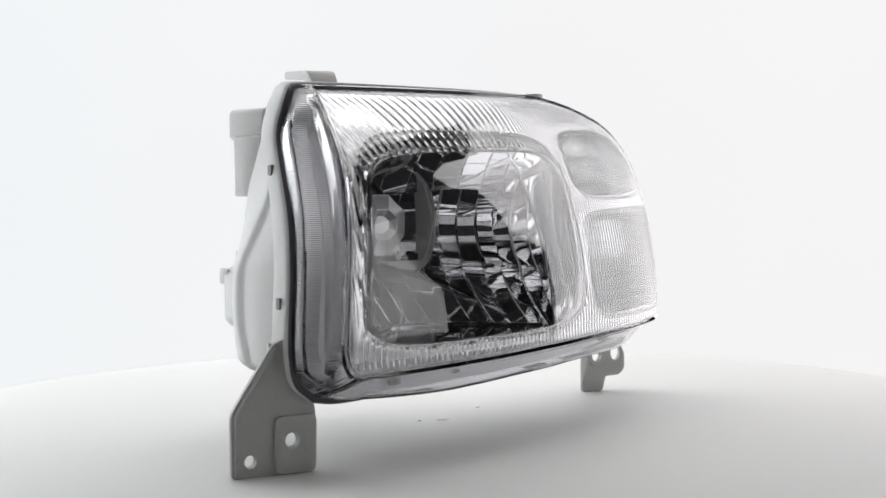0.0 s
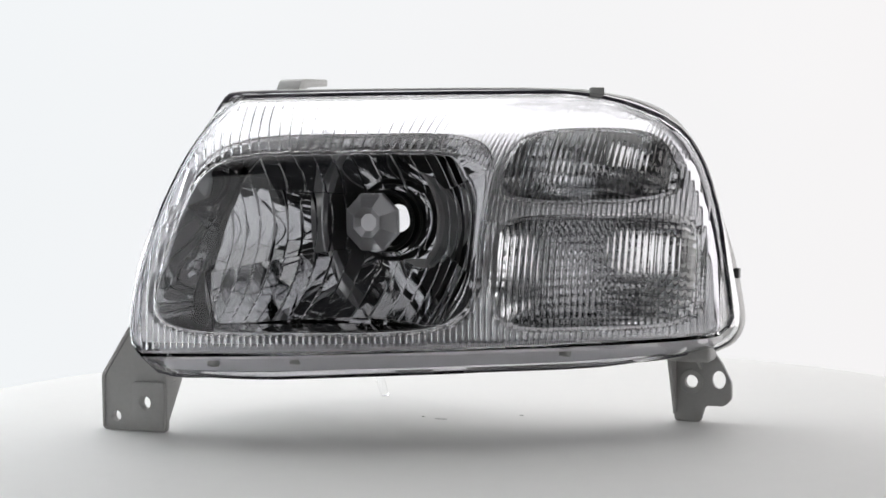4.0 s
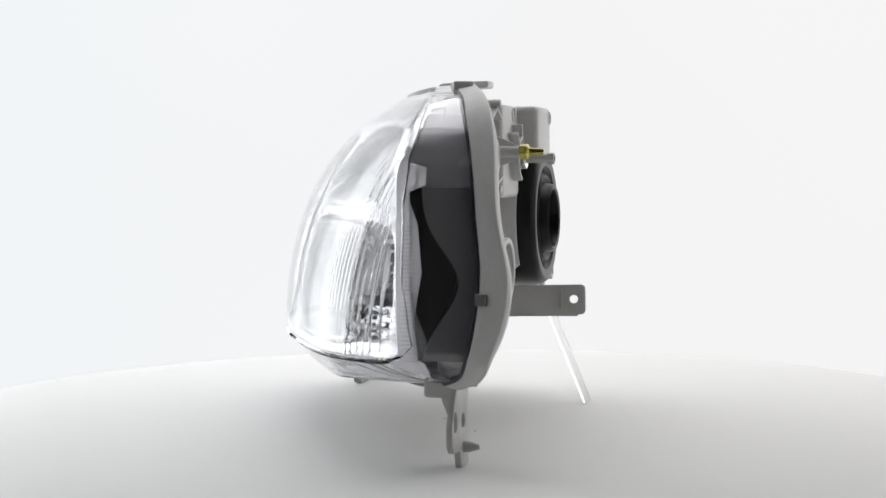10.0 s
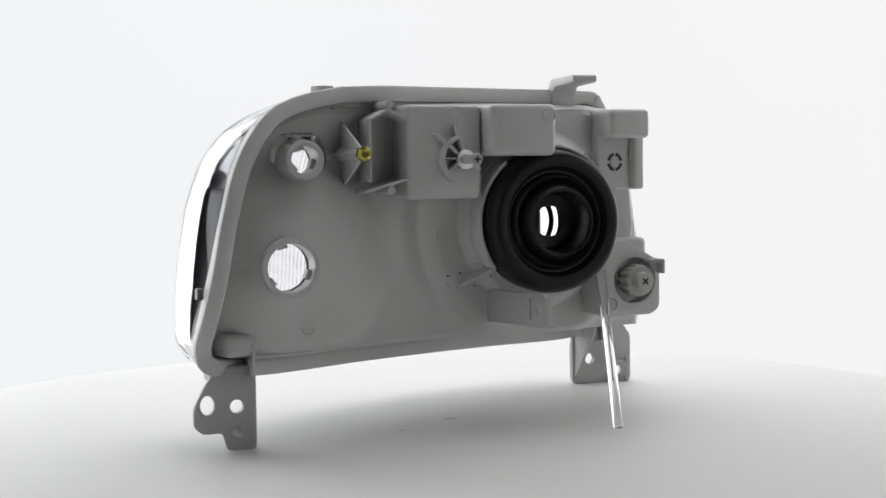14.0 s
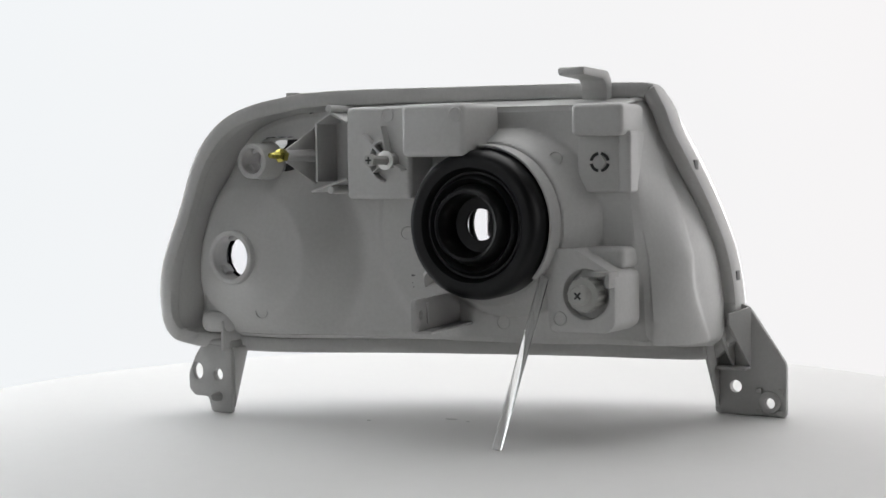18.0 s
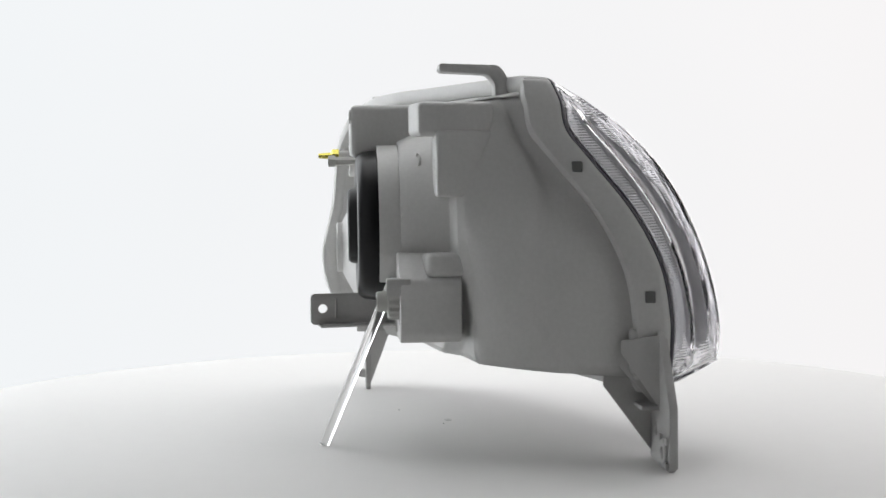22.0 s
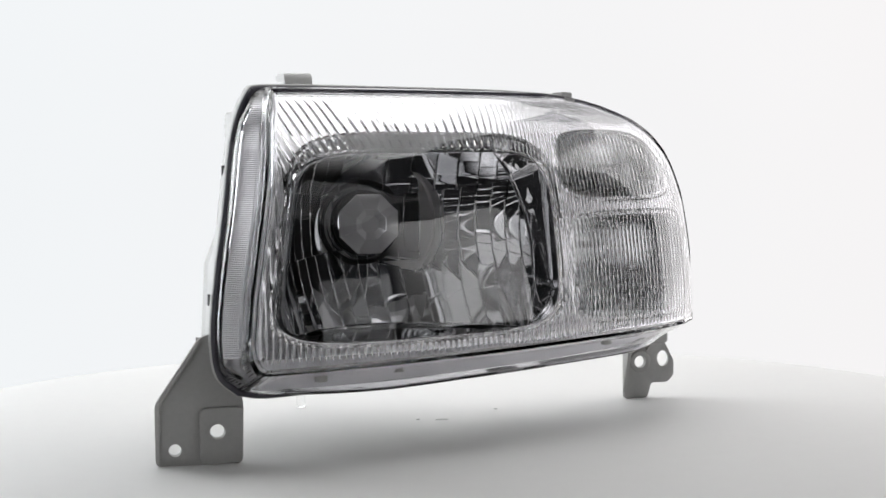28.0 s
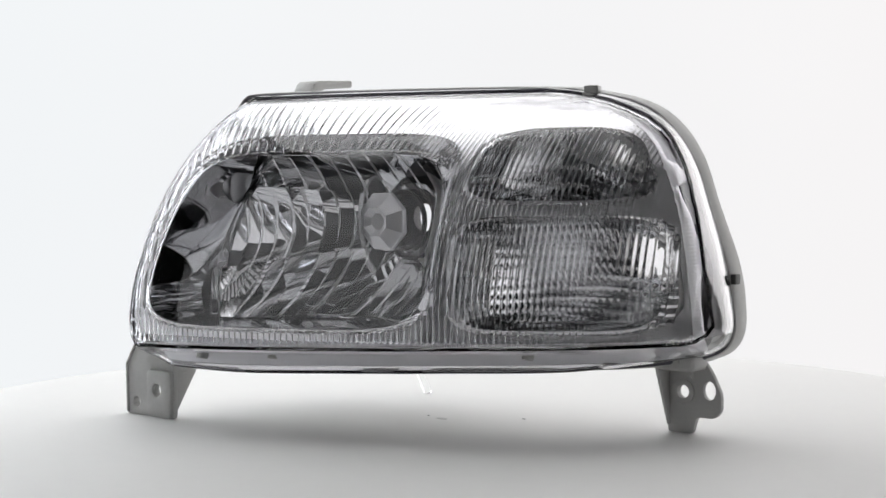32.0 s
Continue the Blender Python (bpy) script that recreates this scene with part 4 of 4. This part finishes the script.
def make_brackets(root):
    out = rounded([(-0.233, 0.0), (-0.233, 0.042), (-0.203, 0.0855), (-0.186, 0.092), (-0.178, 0.060), (-0.1735, 0.040), (-0.1745, 0.0)], 0.004)
    holes = [ring2d(-0.2200, 0.0105, 0.0042), ring2d(-0.1916, 0.0223, 0.0048)]
    foot = part("long_foot", plate(out, holes, 0.0045, at(0, -0.1275, 0) @ UPRIGHT), GREY_DARK, root, "grey moulded mounting foot with two holes")
    part("foot_panel", plate(rounded([(-0.2035, 0.0005), (-0.2035, 0.0385), (-0.174, 0.0385), (-0.1748, 0.0005)], 0.005), [ring2d(-0.1916, 0.0223, 0.0050)], 0.0034, at(0, -0.1311, 0) @ UPRIGHT, None, 0.001), GREY_DARK, foot)
    rim = [(-0.2315, 0.002), (-0.2315, 0.0415), (-0.2025, 0.0838), (-0.2005, 0.0825), (-0.2295, 0.0408), (-0.2295, 0.002)]
    part("foot_rim", plate(rim, [], 0.0026, at(0, -0.1300, 0) @ UPRIGHT, None, 0.0005), GREY_DARK, foot)
    part("hole_pad", plate(ring2d(-0.2200, 0.0115, 0.0088), [ring2d(-0.2200, 0.0108, 0.0043)], 0.0024, at(0, -0.1242, 0) @ UPRIGHT), GREY_DARK, foot)
    for dx, dz in ((-1, -1), (-1, 1), (1, -1), (1, 1)):
        cx, cz = -0.2200 + dx * 0.0088, 0.0118 + dz * 0.0082
        part("pad_corner", block(cx - 0.0022, cx + 0.0022, -0.1254, -0.1232, cz - 0.0022, cz + 0.0022, 0.0004, 1), GREY_DARK, foot)
    for x0, x1, low, high, deep in ((-0.1770, -0.1800, 0.004, 0.062, -0.092), (-0.1900, -0.1880, 0.036, 0.082, -0.096), (-0.2035, -0.1935, 0.037, 0.086, -0.100)):
        turn = math.degrees(math.atan2(x1 - x0, deep + 0.126))
        rib = plate([(0.0, low), (0.0, high), (deep + 0.126, high - 0.004), (deep + 0.126, high - 0.012)], [], 0.0026, at(x0, -0.126, 0) @ Matrix.Rotation(radians(-turn), 4, "Z") @ SIDEWAYS)
        part("gusset", rib, GREY_DARK, foot)
    part("foot_shelf", block(-0.204, -0.176, -0.126, -0.113, 0.0365, 0.0390, 0.0006, 1), GREY_DARK, foot)
    part("foot_root", block(-0.1965, -0.1790, -0.129, -0.108, 0.058, 0.090, 0.004, 3), GREY_DARK, foot)
    out = rounded([(0.169, 0.0), (0.169, 0.054), (0.199, 0.056), (0.2065, 0.046), (0.2140, 0.031), (0.2138, 0.018), (0.2080, 0.0125), (0.1935, 0.0125), (0.1900, 0.0)], 0.003)
    foot = part("short_foot", plate(out, [ring2d(0.1830, 0.0311, 0.0049), ring2d(0.2042, 0.0329, 0.0052, 0.0068)], 0.0042, at(0, 0.0565, 0) @ UPRIGHT), GREY_DARK, root, "grey moulded mounting foot with two holes")
    part("gusset", plate(rounded([(0.055, 0.004), (0.055, 0.054), (0.036, 0.054)], 0.002), [], 0.003, at(0.1695, 0, 0) @ SIDEWAYS), GREY_DARK, foot)
    part("gusset", plate([(0.055, 0.040), (0.055, 0.056), (0.034, 0.056)], [], 0.002, at(0.1900, 0, 0) @ SIDEWAYS), GREY_DARK, foot)
    part("hole_ring", plate(ring2d(0.1830, 0.0311, 0.0092), [ring2d(0.1830, 0.0311, 0.0050)], 0.0022, at(0, 0.0536, 0) @ UPRIGHT), GREY_DARK, foot)
    part("locating_pin", lathe([(0.0042, 0.056), (0.0036, 0.063), (0.0016, 0.0690), (0.0, 0.0693)], (0.1825, 0, 0.0133), n=20), GREY_DARK, foot)
    part("foot_root", block(0.1700, 0.2020, 0.036, 0.058, 0.048, 0.060, 0.003, 3), GREY_DARK, foot)
    # top hook
    bm = plate(rounded([(-0.0360, 0.238), (-0.0360, 0.260), (-0.030, 0.2690), (0.0125, 0.2705), (0.0125, 0.2645), (-0.022, 0.2625), (-0.0265, 0.256), (-0.0265, 0.238)], 0.004), [], 0.021, at(-0.118, 0, 0) @ SIDEWAYS, None, 0.001)
    part("top_hook", bm, GREY, root, "grey bent mounting hook")
    # lower arm
    out = rounded([(0.020, 0.078), (0.020, 0.1035), (0.106, 0.1040), (0.106, 0.0805)], 0.004)
    m = at(-0.0235, 0, 0) @ Matrix.Rotation(radians(8), 4, "Z")
    arm = part("side_arm", plate(out, [ring2d(0.0968, 0.0925, 0.0034)], 0.004, m @ SIDEWAYS), GREY_DARK, root, "flat grey arm with a hole")
    bm = block(-0.0120, 0.002, 0.020, 0.100, 0.0790, 0.0812, 0.0006, 1)
    bm.transform(m)
    part("arm_rim", bm, GREY_DARK, arm)
    bm = block(-0.0035, 0.0035, 0.086, 0.0875, 0.085, 0.1005, 0.0005, 1)
    bm.transform(m)
    part("arm_step", bm, GREY_DARK, arm)


def make_adjusters(root):
    # brass ended post on three fins
    post = part("pivot_post", lathe([(0.0055, 0.02), (0.0042, 0.082), (0.0, 0.082)], (0.0943, 0, 0.2085), n=20), GREY, root)
    part("brass_tip", lathe([(0.0, 0.0805), (0.0054, 0.0805), (0.0056, 0.0812), (0.0056, 0.0858), (0.0030, 0.0874), (0.0026, 0.0930), (0.0020, 0.0975), (0.0, 0.0975)], (0.0943, 0, 0.2085), n=6), BRASS, post, "hexagonal brass stud", 20)
    part("fin", plate([(0.015, 0.1745), (0.015, 0.2420), (0.080, 0.2125), (0.080, 0.2045)], [], 0.002, at(0.0943, 0, 0) @ SIDEWAYS), GREY, post)
    part("fin", plate([(0.105, 0.02), (0.105, 0.03), (0.098, 0.078), (0.0905, 0.078), (0.083, 0.03), (0.083, 0.02)], [], 0.002, at(0, 0, 0.2085)), GREY, post)
    # open frame beside the motor box: side, peaked roof, slanting floor, two round pins
    b = part("open_frame", plate([(0.015, 0.188), (0.015, 0.234), (0.058, 0.2325), (0.058, 0.188)], [], 0.002, at(0.0800, 0, 0) @ SIDEWAYS), GREY, root)
    for nm, pts in (("frame_roof", [(0.0812, 0.2315), (0.0660, 0.2396), (0.0660, 0.2418), (0.0812, 0.2337)]), ("frame_roof", [(0.0660, 0.2396), (0.0510, 0.2320), (0.0510, 0.2340), (0.0660, 0.2418)]), ("frame_floor", [(0.0850, 0.1795), (0.0508, 0.1890), (0.0508, 0.1910), (0.0850, 0.1817)])):
        part(nm, plate(pts, [], 0.043, at(0, 0.0370, 0) @ UPRIGHT, None, 0.0004), GREY, b)
    # black plate standing in for the frame's shaded inside
    part("frame_back", block(0.0520, 0.0680, 0.026, 0.028, 0.1915, 0.2330, 0.0005, 1, 0), SHADE, b, "black plate in place of the shade inside the frame")
    for px, pz in ((0.0660, 0.2440), (0.0650, 0.1815)):
        part("frame_pin", lathe([(0.0030, 0.02), (0.0030, 0.060), (0.0024, 0.0606), (0.0, 0.0606)], (px, 0, pz), n=20), GREY, b)
    # screw on the motor box, with its spring retainer
    sx, sz = 0.0092, 0.2038
    s = part("adjuster_screw", lathe([(0.0034, 0.056), (0.0034, 0.084), (0.0046, 0.0842), (0.0046, 0.0892), (0.0042, 0.0896), (0.0, 0.0896)], (sx, 0, sz), n=6), NYLON, root, "pale adjusting screw", 25)
    part("screw_washer", lathe([(0.0036, 0.0665), (0.0072, 0.0665), (0.0072, 0.0680), (0.0036, 0.0680)], (sx, 0, sz), n=32, closed=True), STEEL, s, "bright steel washer")
    part("screw_sleeve", lathe([(0.0062, 0.056), (0.0060, 0.0665), (0.0036, 0.0665)], (sx, 0, sz), n=28), GREY, s)
    # black bars on the screw head paint the shade of its cross slot
    for w, h in ((0.0026, 0.0007), (0.0007, 0.0026)):
        part("cross_slot", block(sx - w, sx + w, 0.0890, 0.0898, sz - h, sz + h, 0), SHADE, s, "black bar in place of the cross slot's shade")
    ring = [(sx + 0.0178 * math.cos(t), sz + 0.0178 * math.sin(t)) for t in np.linspace(radians(-70), radians(75), 22)]
    ring += [(sx + 0.0155 * math.cos(t), sz + 0.0155 * math.sin(t)) for t in np.linspace(radians(75), radians(-70), 22)]
    r = part("screw_retainer", plate(ring, [], 0.009, at(0, 0.0615, 0) @ UPRIGHT, None, 0.0004), GREY, root, "grey spring retainer round the screw")
    for a, l0, l1, wd in ((40, 0.006, 0.030, 0.0022), (78, 0.006, 0.0265, 0.0020), (-35, 0.006, 0.0165, 0.0014), (-150, 0.006, 0.0150, 0.0016), (5, 0.006, 0.0165, 0.0012)):
        bm = block(l0, l1, 0.056, 0.066, -wd / 2, wd / 2, 0.0004, 1)
        bm.transform(at(sx, 0, sz) @ Matrix.Rotation(radians(-a), 4, "Y"))
        part("retainer_arm", bm, GREY, r)
    # low adjuster: shaped box with a round recess, geared knob, clip
    kx, kz = -0.1458, 0.1068
    out = rounded([(-0.1105, 0.1390), (-0.1365, 0.1390), (-0.1675, 0.1215), (-0.1675, 0.0845), (-0.1600, 0.0790), (-0.1150, 0.0790)], 0.004)
    box = part("adjuster_box", plate(out, [ring2d(kx + 0.001, kz, 0.0180, n=36)], 0.042, at(0, 0.0225, 0) @ UPRIGHT, None, 0.0015), GREY, root, "grey moulded adjuster box with a round recess")
    part("recess_floor", lathe([(0.0, 0.034), (0.0179, 0.034)], (kx + 0.001, 0, kz), n=36), GREY, box)
    part("box_ledge", block(-0.1650, -0.1350, -0.010, 0.0260, 0.124, 0.1395, 0.004, 3, 4), GREY, box)
    bm = bmesh.new()
    n = 56
    rings = [[bm.verts.new((kx + (rr if i % 4 < 2 else rr - tooth) * math.cos(2 * math.pi * i / n), y, kz + (rr if i % 4 < 2 else rr - tooth) * math.sin(2 * math.pi * i / n))) for i in range(n)] for rr, tooth, y in ((0.0124, 0.0014, 0.036), (0.0128, 0.0014, 0.047), (0.0124, 0.0007, 0.0500), (0.0116, 0, 0.0510), (0.0072, 0, 0.0512), (0.0068, 0, 0.0580), (0.0062, 0, 0.0588))]
    for p, q in zip(rings, rings[1:]):
        for i in range(n):
            bm.faces.new((p[i], p[(i + 1) % n], q[(i + 1) % n], q[i]))
    bm.faces.new(rings[-1])
    bm.faces.new(rings[0])
    k = part("adjuster_knob", bm, NYLON, root, "pale geared adjusting knob", 30)
    # the knob's cross slot, likewise only shade in black bars
    for turn in (45, -45):
        bm = block(-0.0032, 0.0032, 0.0584, 0.0591, -0.0007, 0.0007, 0)
        bm.transform(at(kx, 0, kz) @ Matrix.Rotation(radians(turn), 4, "Y"))
        part("cross_slot", bm, SHADE, k, "black bar in place of the cross slot's shade")
    c = part("knob_clip", block(-0.1670, -0.1540, 0.036, 0.0520, 0.1205, 0.1235, 0.0008, 2, 0), GREY_DARK, root)
    part("clip_tongue", block(-0.1672, -0.1640, 0.036, 0.0525, 0.1120, 0.1230, 0.0008, 2, 0), GREY_DARK, c)


def make_headlight():
    root = new("headlight")
    tagged(root, "clear-lens car headlight with grey plastic housing, standing on two bracket feet", "headlight")
    make_housing(root)
    make_lens(root)
    make_bezel(root)
    make_liner(root)
    make_reflectors(root)
    make_rear_parts(root)
    make_brackets(root)
    make_adjusters(root)
    return root


def make_rod():
    a, b = Vector((-0.1007, 0.0963, 0.0)), Vector((-0.1135, 0.0440, 0.1235))
    d = (b - a)
    root = new("support_rod")
    tagged(root, "clear acrylic rod propping the headlight from the turntable", "rod")
    part("rod", lathe([(0.0, 0.0), (0.0032, 0.0), (0.0036, 0.0004), (0.0036, d.length - 0.0004), (0.0032, d.length), (0.0, d.length)], a, d, 24), ACRYLIC, root)
    return root


studio()
turntable = make_turntable()
headlight = make_headlight()
rod = make_rod()


def motions():
    rows = [(0.5 * i, pose(0, 0, 0, 0, 0, SPIN * (0.5 * i - FACING))) for i in range(65)]
    for thing in (turntable, headlight, rod):
        walk(thing, rows)


motions()
